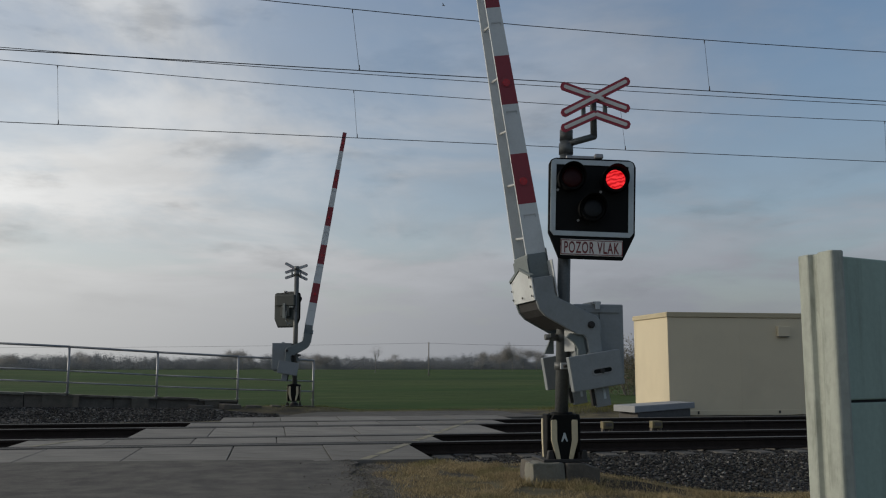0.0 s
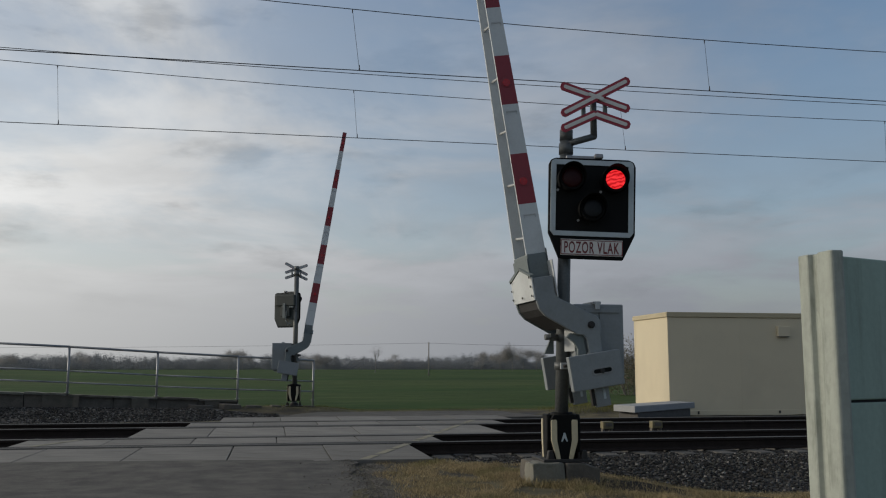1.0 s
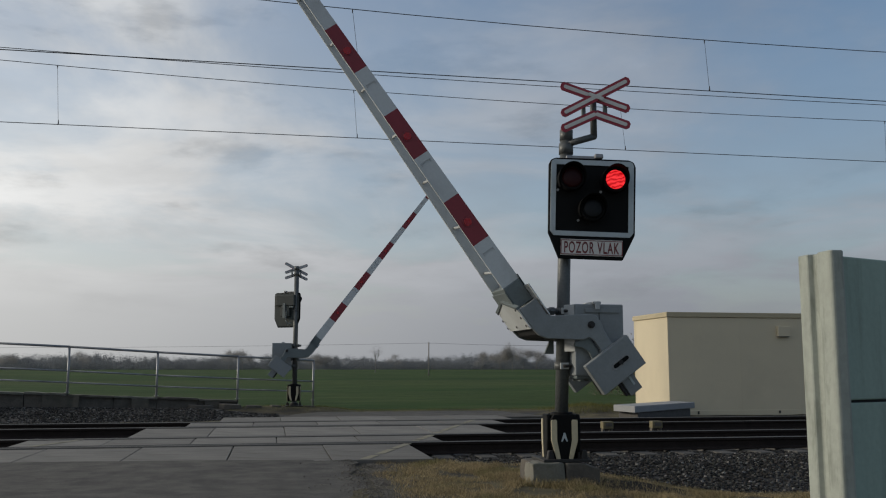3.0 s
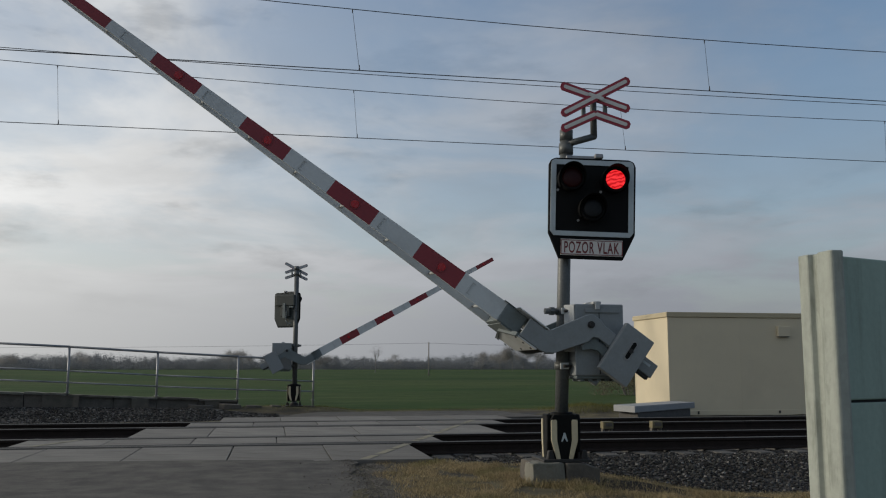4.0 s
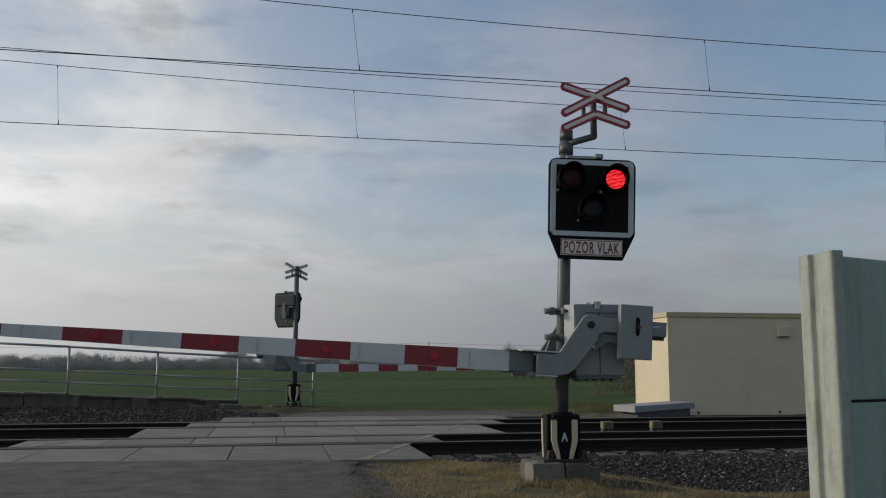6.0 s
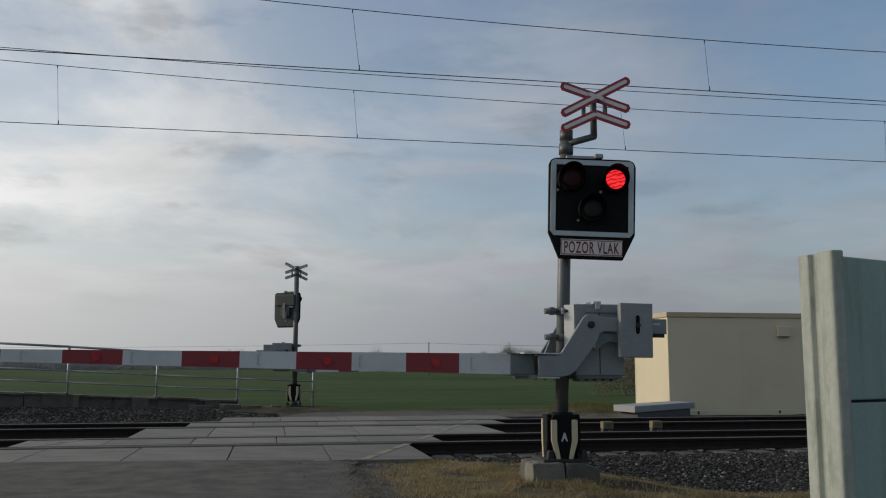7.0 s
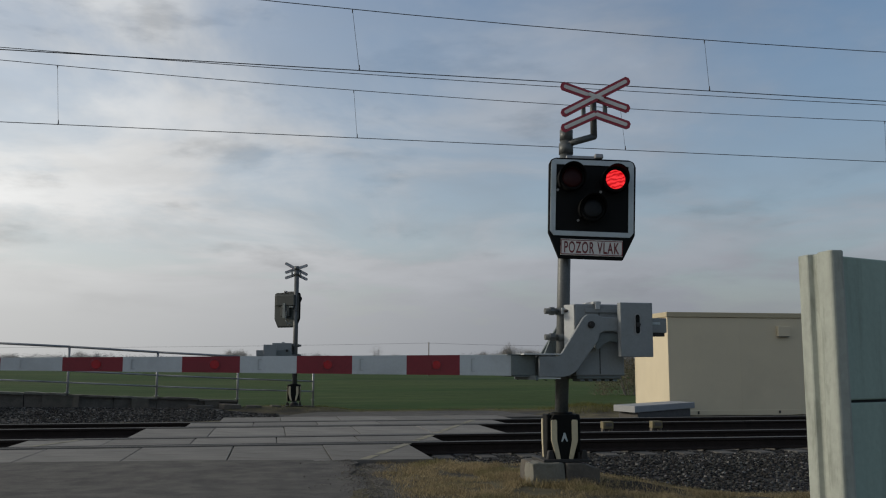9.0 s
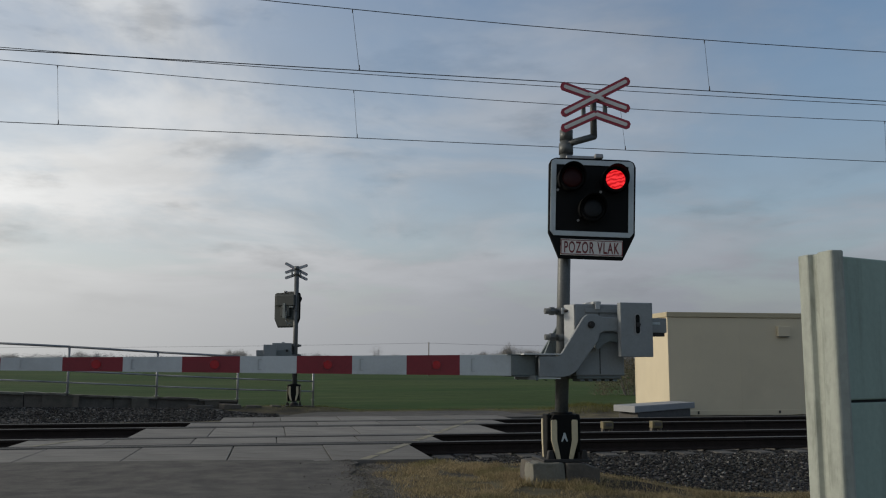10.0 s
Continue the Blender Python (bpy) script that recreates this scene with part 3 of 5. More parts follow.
def build_ballast():
    """One bed under both tracks, then loose stones where they show."""
    xs = [-300, -120, -60, -30] + [round(-20 + 0.5 * i, 2) for i in range(90)] + [30, 60, 120, 340]
    prof = [(9.3, -0.62), (10.3, -0.56), (11.1, -0.40), (12.0, -0.235), (12.5, -0.205), (13.2, -0.20), (15.9, -0.2), (18.6, -0.19), (19.6, -0.19), (20.4, -0.24), (21.2, -0.14), (22.3, -0.02), (23.2, 0.06), (23.45, 0.05), (24.4, 0.0), (24.6, -0.3)]
    verts, faces = [], []
    for x in xs:
        for y, z in prof:
            lift = 0.0
            if y > 20.3:
                lift = -0.16 * step(x, -2.2, 0.4) + (0.05 * step(-x, 1.5, 6.0) if y > 22 else 0.0)
            if y < 11.5:
                lift -= 0.12 * (1 - step(x, 2.0, 4.5))
            verts.append((x, y + 0.1 * noise.noise(Vector((x, y, 0))), z + lift + 0.02 * noise.noise(Vector((x * 2, y * 2, 3)))))
    w = len(prof)
    for i in range(len(xs) - 1):
        for j in range(w - 1):
            faces.append((i * w + j, i * w + j + 1, (i + 1) * w + j + 1, (i + 1) * w + j))
    bed = tagged(new("ballast_bed", soup("ballast_bed", verts, faces, M["ballast_bed"], True)), "dark gravel bed under both railway tracks", "track bed", kind="structure")
    yy, zz = [p[0] for p in prof], [p[1] for p in prof]
    rng = np.random.default_rng(5)
    t = (1 + 5 ** 0.5) / 2
    ico = np.array([(-1, t, 0), (1, t, 0), (-1, -t, 0), (1, -t, 0), (0, -1, t), (0, 1, t), (0, -1, -t), (0, 1, -t), (t, 0, -1), (t, 0, 1), (-t, 0, -1), (-t, 0, 1)], float)
    ico /= np.linalg.norm(ico[0])
    tri = np.array([(0, 11, 5), (0, 5, 1), (0, 1, 7), (0, 7, 10), (0, 10, 11), (1, 5, 9), (5, 11, 4), (11, 10, 2), (10, 7, 6), (7, 1, 8), (3, 9, 4), (3, 4, 2), (3, 2, 6), (3, 6, 8), (3, 8, 9), (4, 9, 5), (2, 4, 11), (6, 2, 10), (8, 6, 7), (9, 8, 1)])
    vs, fs, count = [], [], 0
    zones = [(1.3, 9.5, 9.6, 12.60, 25000, 0.022), (9.5, 16.0, 10.5, 12.60, 3000, 0.035), (1.0, 9.5, 12.45, 13.05, 4600, 0.022), (-9.5, 0.2, 20.2, 24.4, 17000, 0.025), (-6.5, -0.5, 18.8, 20.3, 900, 0.045), (-8, -2.2, 14.8, 17.0, 900, 0.04), (3.8, 14, 14.8, 17.0, 1500, 0.04), (2.6, 12, 13.3, 14.6, 900, 0.04), (4.5, 14, 18.8, 20.6, 1400, 0.045)]
    for x0, x1, y0, y1, n, r in zones:
        for _ in range(n):
            x, y = rng.uniform(x0, x1), rng.uniform(y0, y1)
            if y < 11.2 and y < 11.6 - 0.42 * (x - 1.3) + rng.normal(0, 0.12):
                continue
            z = float(np.interp(y, yy, zz))
            if y > 20.3:
                z += -0.16 * step(x, -2.2, 0.4) + 0.05 * step(-x, 1.5, 6.0) * step(y, 21.3, 22.2)
            if y < 11.5:
                z -= 0.12 * (1 - step(x, 2.0, 4.5))
            s = r * rng.uniform(0.55, 1.35) * np.array([rng.uniform(0.8, 1.3), rng.uniform(0.7, 1.1), rng.uniform(0.5, 0.9)])
            a = rng.uniform(0, 2 * math.pi)
            p = ico * rng.uniform(0.62, 1.25, (12, 1)) * s
            rot = np.array([(math.cos(a), -math.sin(a), 0), (math.sin(a), math.cos(a), 0), (0, 0, 1)])
            vs.append(p @ rot.T + np.array((x, y, z + s[2] * 0.45)))
            fs.append(tri + count)
            count += 12
    # finer gravel along the ragged edge of the asphalt
    gv, gf = [], []
    for k in range(8500):
        y = rng.uniform(6.6, 10.9)
        edge = 0.60 + 0.03 * y
        x = edge + (rng.normal(0.27, 0.17) if k > 40 else -abs(rng.normal(0, 0.8)))
        z = ground_z(x, y) if x > edge + 0.02 else -0.012 + 0.017 * step(y, 9.0, 10.4)
        r = rng.uniform(0.003, 0.010)
        p = ico * rng.uniform(0.62, 1.25, (12, 1)) * np.array((r, r, r * 0.7))
        gv.append(p + np.array((x, y, z + r * 0.3)))
        gf.append(tri + 12 * k)
    tagged(new("roadside_gravel", soup("roadside_gravel", np.concatenate(gv), np.concatenate(gf).tolist(), M["gravel"])), "fine grey gravel along the asphalt edge", "gravel", kind="stuff")
    tagged(new("ballast_stones", soup("ballast_stones", np.concatenate(vs), np.concatenate(fs).tolist(), M["stone"])), "loose grey crushed ballast stones", "gravel", kind="stuff")


def build_sleepers():
    bm = bmesh.new()
    prism(bm, [(-0.15, -0.40), (0.15, -0.40), (0.13, -0.172), (-0.13, -0.172)], -1.32, 1.32, 0.015)
    me = to_mesh("sleeper", bm, M["sleeper"])
    for yc, x0, x1 in ((13.94, -12, 24), (17.89, -14, 30)):
        x = x0
        while x < x1:
            if not (-3.4 < x < 1.8 if yc < 15 else -1.6 < x < 4.2):
                ob = new("sleeper", me)
                ob.location = (x, yc, 0)
                tagged(ob, "weathered concrete railway sleeper in gravel", "sleeper", "sleepers of the tracks")
            x += 0.6


def build_deck():
    deck = thing("crossing_deck", "grey concrete panels of the level crossing deck", "crossing deck", kind="structure")
    bm = bmesh.new()
    for y0, y1, x0, n in ROWS:
        box(bm, x0 + 0.02, x0 + n * 1.197 - 0.02, y0 + 0.015, y1 - 0.015, -0.30, -0.03)
    part("bedding", bm, M["panel_joint"], deck, "dark rubber bedding under the panels")
    for y0, y1, x0, n in ROWS:
        bm = bmesh.new()
        box(bm, 0.006, 1.191, 0.0, y1 - y0, -0.14, 0.0, 0.006)
        me = to_mesh("panel", bm, M["panel"])
        for i in range(n):
            piece("panel", me, deck, pose(x0 + 1.197 * i, y0, 0.001 * ((i * 7) % 3 - 1), 0, 0, 0))
    # black strips on the panel edges, widening the shaded gaps beside the rails
    for (y0, y1, x0, n), (a, c) in zip(ROWS, ((None, 13.07), (13.31, 14.61), (14.74, 17.03), (17.26, 18.56), (18.69, None))):
        for e, sg in ((a, 1), (c, -1)):
            if e is None:
                continue
            bm = bmesh.new()
            lo, hi = sorted((e, e + sg * 0.075))
            box(bm, x0 + 0.03, x0 + n * 1.197 - 0.03, lo, hi, -0.05, 0.0065, 0.002)
            part("rubber_seal", bm, M["panel_joint"], deck, "black strip beside the rail for the shade in the gap")
    # faded edge lines across the panels
    for k, (p, q) in enumerate((((0.95, 10.55), (4.05, 18.5)), ((-3.22, 13.32), (-2.74, 14.6)))):
        d = Vector((q[0] - p[0], q[1] - p[1], 0))
        for y0, y1, x0, n in ROWS:
            a, c = max(y0 + 0.01, p[1]), min(y1 - 0.01, q[1])
            if c <= a:
                continue
            xa, xc = p[0] + d.x * (a - p[1]) / d.y, p[0] + d.x * (c - p[1]) / d.y
            cuts = [0.0, 0.22 + 0.05 * k, 0.30, 0.58, 0.63, 0.97]
            for c0, c1 in zip(cuts[::2], cuts[1::2]):
                pts_l, pts_r = [], []
                for q2 in range(7):
                    v = c0 + (c1 - c0) * q2 / 6
                    x, y = xa + (xc - xa) * v, a + (c - a) * v
                    wob = 0.016 * noise.noise(Vector((x * 9, y * 9, 1.0)))
                    pts_l.append((x - 0.06 + wob, y)), pts_r.append((x + 0.055 + 0.02 * noise.noise(Vector((x * 8, y * 8, 6.0))), y))
                bm = bmesh.new()
                slab_xy(bm, pts_r + pts_l[::-1], -0.002, 0.0045)
                part("edge_line", bm, M["yellow_paint"], deck, "faded yellowish edge line")


def build_track_boxes():
    for x, y in ((6.04, 16.16), (6.99, 16.16)):
        z = -0.165
        t = thing("trackside_box", "small cream cable box between the tracks", "cable box", "boxes between the tracks", at=pose(x, y, z))
        bm = bmesh.new()
        box(bm, -0.10, 0.10, -0.08, 0.08, 0.12, 0.25, 0.012)
        part("body", bm, M["yellow_box"], t)
        bm = bmesh.new()
        box(bm, -0.06, 0.07, -0.092, -0.081, 0.165, 0.225, 0.003)
        part("cover", bm, M["dark_concrete"], t)
        bm = bmesh.new()
        box(bm, -0.10, -0.06, -0.05, 0.05, -0.03, 0.12, 0.004)
        part("foot", bm, M["dark_concrete"], t)
        bm = bmesh.new()
        box(bm, 0.05, 0.09, -0.05, 0.05, -0.03, 0.12, 0.004)
        part("foot", bm, M["dark_concrete"], t)


# ---------------------------------------------------------------- overhead line
def sag_line(p, q, sag, n=24):
    return [Vector(p).lerp(Vector(q), i / n) - Vector((0, 0, sag * 4 * (i / n) * (1 - i / n))) for i in range(n + 1)]


def wire(name, pts, r):
    """One thin continuous line through the points."""
    bm = bmesh.new()
    rings = [[bm.verts.new(p + Vector((0, math.cos(w), math.sin(w))) * r) for w in (0.5, 2.6, 4.7)] for p in pts]
    for a, c in zip(rings, rings[1:]):
        for i in range(3):
            bm.faces.new((a[i], a[(i + 1) % 3], c[(i + 1) % 3], c[i]))
    return part(name, bm, M["wire"])


def build_overhead():
    def catenary(y, z_contact, z_fun, drops):
        ob = wire("contact_wire", sag_line((-60, y, z_contact), (90, y, z_contact), 0.0, 2), 0.0084)
        tagged(ob, "dark copper contact wire of the overhead line", "overhead wire", "overhead wires")
        ob = wire("messenger_wire", [Vector((x, y, z_fun(x))) for x in range(-60, 92, 2)], 0.0076)
        tagged(ob, "dark messenger cable carrying the contact wire", "overhead wire", "overhead wires")
        for xt, xb in drops:
            bm = bmesh.new()
            rod(bm, (xt, y, z_fun(xt)), (xb, y, z_contact), 0.0035, n=5)
            rod(bm, (xb, y, z_contact), (xb, y, z_contact + 0.09), 0.014, 0.006, n=6)
            rod(bm, (xt, y, z_fun(xt) - 0.06), (xt, y, z_fun(xt)), 0.006, 0.012, n=6)
            tagged(part("dropper", bm, M["wire"]), "thin dropper hanging between messenger and contact wire", "dropper", "overhead line droppers")

    catenary(13.9, 5.69, lambda x: 6.575 + 0.0021 * (x - 8.3) ** 2, ((1.12, 1.24), (7.09, 7.15), (-4.9, -4.8), (13.1, 13.1)))
    catenary(17.9, 5.62, lambda x: 6.52 + 0.0015 * (x - 8.8) ** 2, ((1.49, 1.57), (7.15, 7.24), (-4.15, -4.08), (13.42, 13.4)))
    ob = wire("feeder_wire", [Vector((x, 16.0, 6.29 + 0.00092 * (x - 7.5) ** 2)) for x in range(-60, 92, 2)], 0.0072)
    tagged(ob, "thin dark feeder wire beside the overhead line", "overhead wire", "overhead wires")


# ---------------------------------------------------------------- crossing signal and barrier
def chipped_block(bm, x0, x1, y0, y1, z0, z1):
    """Cast block with uneven faces and knocked-off corners."""
    box(bm, x0, x1, y0, y1, z0, z1, 0.014)
    bmesh.ops.subdivide_edges(bm, edges=[e for e in bm.edges if e.calc_length() > 0.1], cuts=5, use_grid_fill=True)
    for v in bm.verts:
        ex = min(v.co.x - x0, x1 - v.co.x)
        ey = min(v.co.y - y0, y1 - v.co.y)
        ez = z1 - v.co.z
        edge = sorted((ex, ey, ez))[1]
        n1 = noise.noise(v.co * 7.0 + Vector((x0 * 9, 0, 3)))
        n2 = noise.noise(v.co * 22.0)
        v.co += Vector((n1, n2, n1)) * 0.007
        if edge < 0.03 and n1 > 0.05:
            c = Vector(((x0 + x1) / 2, (y0 + y1) / 2, (z0 + z1) / 2))
            v.co += (c - v.co).normalized() * 0.055 * (n1 - 0.05)
        v.co.z -= 0.05 * max(0.0, (v.co.x - 0.12) / 0.18) * (1 if v.co.z > 0 else 0)


def build_signal(at, lean=0.0, head_yaw=2.0, sign_x=0.373, sign_z=3.80, sign_yaw=-8.0, sign_size=1.0, top=3.27, buried=False, head_z=2.73, head_size=1.085, base_z=0.19):
    """Post with base cover, signal head and cross sign. Local: front is -y."""
    s = thing("crossing_signal", "grey steel crossing signal post with twin red lamps and cross sign", "crossing signal", "crossing signals", at=at)
    if not buried:
        # left block takes a paler concrete, standing in for sun on its side
        bm = bmesh.new()
        chipped_block(bm, -0.365, -0.035, -0.29, 0.02, -0.35, 0.172)
        part("foundation_block", bm, M["mossy_concrete"], s, "chipped concrete foundation block")
        bm = bmesh.new()
        chipped_block(bm, -0.028, 0.305, -0.28, 0.03, -0.35, 0.166)
        part("foundation_block", bm, M["dark_concrete"], s, "dark chipped concrete foundation block")
        bm = bmesh.new()
        chipped_block(bm, -0.34, 0.30, 0.035, 0.29, -0.35, 0.168)
        part("foundation_block", bm, M["dark_concrete"], s, "dark concrete foundation block")
    bm = bmesh.new()
    box(bm, -0.235, 0.235, -0.225, 0.225, base_z - 0.024, base_z + 0.004, 0.006)
    rod(bm, (0, 0, base_z), (0, 0, base_z + 0.07), 0.12, 0.10, 16)
    for a in range(4):
        w = math.pi / 4 + a * math.pi / 2
        rod(bm, (0.2 * math.cos(w), 0.2 * math.sin(w), base_z), (0.2 * math.cos(w), 0.2 * math.sin(w), base_z + 0.06), 0.017, n=6)
    part("base_flange", bm, M["black_iron"], s)
    lean_m = pose(0, 0, 0.2, 0, lean, 0)
    bm = bmesh.new()
    rod(bm, (0, 0, base_z - 0.2), (0, 0, 0.01), 0.066, n=20)
    rod(bm, (0, 0, 0), (0, 0, top), 0.066, 0.063, 20)
    rod(bm, (0, 0, top - 0.10), (0, 0, top + 0.012), 0.067, 0.067, 20)
    for z in (0.34, 2.36):
        rod(bm, (0, 0, z), (0, 0, z + 0.03), 0.073, 0.073, 20)
    pole = part("pole", bm, M["pole"], s, at=lean_m)
    # striped base cover: three curved shields round the post
    shield_pts = [(-0.150, 0.485), (-0.115, 0.535), (0.115, 0.535), (0.150, 0.485), (0.148, 0.27), (0.10, 0.06), (-0.10, 0.06), (-0.148, 0.27)]
    for k, a in enumerate((0, 90, 180, 270)):
        bm = bmesh.new()
        prism(bm, shield_pts, -0.185, -0.14, 0.008)
        sh = part("base_cover", bm, M["black"], s, "black plastic base cover with cream stripes", at=pose(0.008, 0, 0.115, 0, 0, a - 6) @ Matrix.Diagonal((0.89, 0.89, 0.93, 1)))
        for sx in {90: (1,), 270: (-1,)}.get(a, (-1, 1)):
            bm = bmesh.new()
            pts = [(sx * 0.138, 0.482), (sx * 0.092, 0.486), (sx * 0.080, 0.474), (sx * 0.080, 0.27), (sx * 0.044, 0.092), (sx * 0.052, 0.080), (sx * 0.090, 0.082), (sx * 0.146, 0.27), (sx * 0.146, 0.47)]
            prism(bm, pts, -0.196, -0.1795, 0.004)
            part("stripe", bm, M["stripe_cream"], sh, "cream reflective stripe")
        if buried or k:
            continue
        bm = bmesh.new()
        prism(bm, [(-0.036, 0.262), (-0.008, 0.352), (0.008, 0.352), (0.036, 0.262), (0.022, 0.262), (0.0, 0.300), (-0.022, 0.262)], -0.190, -0.184)
        part("mark", bm, M["frame_white"], sh)
    # round cap that closes the cover at the top, dark feet at the bottom
    bm = bmesh.new()
    rod(bm, (0, 0, 0.595), (0, 0, 0.632), 0.125, 0.10, 20)
    part("cover_cap", bm, M["black"], s, at=pose(0.016, 0, 0))
    for fx, fy in ((-0.15, -0.15), (0.18, -0.17)):
        bm = bmesh.new()
        prism(bm, [(fx - 0.035, base_z), (fx - 0.02, base_z + 0.085), (fx + 0.02, base_z + 0.085), (fx + 0.035, base_z)], fy - 0.03, fy + 0.03, 0.006)
        part("cover_foot", bm, M["black_iron"], s)
    # signal head
    hx, hz = 0.227, head_z
    head_m = lean_m @ pose(hx, -0.16, hz - 0.2, 0, 0, head_yaw) @ Matrix.Diagonal((head_size, 1.0, head_size, 1))
    bm = bmesh.new()
    prism(bm, [(-0.40, -0.31), (-0.30, -0.545), (0.29, -0.545), (0.40, -0.31), (0.405, 0.33), (0.385, 0.375), (0.34, 0.395), (-0.34, 0.395), (-0.385, 0.375), (-0.405, 0.33)], -0.02, 0.02, 0.006)
    head = part("signal_head", bm, M["black"], s, "black signal backboard with a white rim", at=head_m)
    bm = bmesh.new()
    for x0, x1, z0, z1 in ((-0.385, -0.335, -0.29, 0.33), (0.335, 0.385, -0.29, 0.33), (-0.35, 0.35, 0.33, 0.378), (-0.35, 0.35, -0.335, -0.29)):
        box(bm, x0, x1, -0.030, -0.0195, z0, z1, 0.002)
    for sx in (-1, 1):
        prism(bm, [(sx * 0.385, 0.3302), (sx * 0.375, 0.365), (sx * 0.3502, 0.378), (sx * 0.3502, 0.3302)], -0.030, -0.0195)
        prism(bm, [(sx * 0.385, -0.2902), (sx * 0.3502, -0.2902), (sx * 0.3502, -0.335)], -0.030, -0.0195)
    part("rim", bm, M["frame_white"], head, "pale weathered retroreflective rim")
    # text plate
    bm = bmesh.new()
    box(bm, -0.285, 0.285, -0.034, -0.0205, -0.515, -0.365, 0.004)
    part("text_plate", bm, M["sign_white"], head, "off-white plate with brown-red lettering and border")
    bm = bmesh.new()
    for x0, x1, z0, z1 in ((-0.285, 0.285, -0.379, -0.372), (-0.285, 0.285, -0.508, -0.501), (-0.285, -0.277, -0.5008, -0.3792), (0.277, 0.285, -0.5008, -0.3792)):
        box(bm, x0, x1, -0.0365, -0.033, z0, z1)
    part("text_border", bm, M["text_brown"], head)
    cu = bpy.data.curves.new("lettering", "FONT")
    cu.body, cu.align_x, cu.align_y, cu.size, cu.extrude = "POZOR VLAK", "CENTER", "CENTER", 0.115, 0.001
    cu.space_character, cu.offset = 1.15, 0.0018
    tmp = bpy.data.objects.new("lettering_curve", cu)
    scene.collection.objects.link(tmp)
    me = bpy.data.meshes.new_from_object(tmp.evaluated_get(bpy.context.evaluated_depsgraph_get()))
    bpy.data.objects.remove(tmp)
    xs = [v.co.x for v in me.vertices]
    ys = [v.co.y for v in me.vertices]
    sx, sz = 0.505 / (max(xs) - min(xs)), 0.108 / (max(ys) - min(ys))
    cx, cy = (max(xs) + min(xs)) / 2, (max(ys) + min(ys)) / 2
    for v in me.vertices:
        v.co = Vector(((v.co.x - cx) * sx, -0.0362 - v.co.z, (v.co.y - cy) * sz - 0.44))
    me.materials.clear()
    me.materials.append(M["text_brown"])
    let = new("lettering", me)
    let.parent = head
    # lamps
    lamps = []
    for nm, lx, lz in (("red_lamp", -0.205, 0.188), ("red_lamp", 0.192, 0.183), ("white_lamp", -0.012, -0.09)):
        bm = bmesh.new()
        # deep visor: open tube with the lower part cut away
        n, r0, r1 = 40, 0.118, 0.125
        ring = []
        for i in range(n + 1):
            w = radians(-38) + radians(256) * i / n
            c, d = math.cos(w), math.sin(w)
            depth = 0.09 + 0.16 * clampf((d + 0.6) / 1.6)
            ring.append([bm.verts.new((lx + r0 * c, -0.02, lz + r0 * d)), bm.verts.new((lx + r0 * c, -0.02 - depth, lz + r0 * d)), bm.verts.new((lx + r1 * c, -0.02 - depth, lz + r1 * d)), bm.verts.new((lx + r1 * c, -0.02, lz + r1 * d))])
        for a, c in zip(ring, ring[1:]):
            for i in range(4):
                bm.faces.new((a[i], a[(i + 1) % 4], c[(i + 1) % 4], c[i]))
        bm.faces.new(ring[0]), bm.faces.new(ring[-1])
        part("visor", bm, M["black_matt"], head)
        bm = bmesh.new()
        rod(bm, (lx - 0.115, -0.02, lz - 0.10), (lx - 0.115, -0.034, lz - 0.10), 0.012, n=10)
        part("bolt", bm, M["galv"], head)
        # added baffle tube: stops a turned-away lit lens from reddening the visor
        bm = bmesh.new()
        tube = []
        for i in range(33):
            w = 2 * math.pi * i / 32
            c, d = math.cos(w), math.sin(w)
            tube.append([bm.verts.new((lx + r * c, yy, lz + r * d)) for r, yy in ((0.093, -0.02), (0.093, -0.147), (0.112, -0.147), (0.112, -0.02))])
        for a, c in zip(tube, tube[1:]):
            for i in range(4):
                bm.faces.new((a[i], a[(i + 1) % 4], c[(i + 1) % 4], c[i]))
        part("lamp_barrel", bm, M["black_matt"], head)
        red = nm == "red_lamp"
        bm = bmesh.new()
        seg = 32
        prof = [(0.0, -0.018), (0.05, -0.015), (0.077, -0.008), (0.089, 0.0)]
        rings = []
        for side, sg in ((0, 1), (1, -1)):
            prev = None
            for r, y in prof:
                cur = [bm.verts.new((r * math.cos(2 * math.pi * i / seg), sg * (y - 0.004), r * math.sin(2 * math.pi * i / seg))) for i in range(seg)] if r else [bm.verts.new((0, sg * (y - 0.004), 0))]
                if prev:
                    for i in range(seg):
                        vs = (prev[0], cur[i], cur[(i + 1) % seg]) if len(prev) == 1 else (prev[i], cur[i], cur[(i + 1) % seg], prev[(i + 1) % seg])
                        f = bm.faces.new(vs)
                        f.material_index, f.smooth = side, True
                prev = cur
            rings.append(prev)
        for i in range(seg):
            f = bm.faces.new((rings[0][i], rings[0][(i + 1) % seg], rings[1][(i + 1) % seg], rings[1][i]))
            f.material_index = 1
        mats = [M["lens_lit"], M["lens_dark"]] if red else [M["lens_clear"], M["lens_clear"]]
        lens = part("lens", bm, mats, head, "round ribbed red lamp lens" if red else "dark unlit clear lens", at=pose(lx, -0.145, lz))
        if red:
            lamps.append(lens)
    # rear of the head: lamp housing, brackets and cable
    bm = bmesh.new()
    prism(bm, [(-0.38, -0.30), (-0.27, -0.52), (0.26, -0.52), (0.38, -0.30), (0.385, 0.32), (0.33, 0.375), (-0.33, 0.375), (-0.385, 0.32)], 0.0205, 0.045, 0.008)
    part("back_sheet", bm, M["head_back"], head, "dark grey-green sheet back")
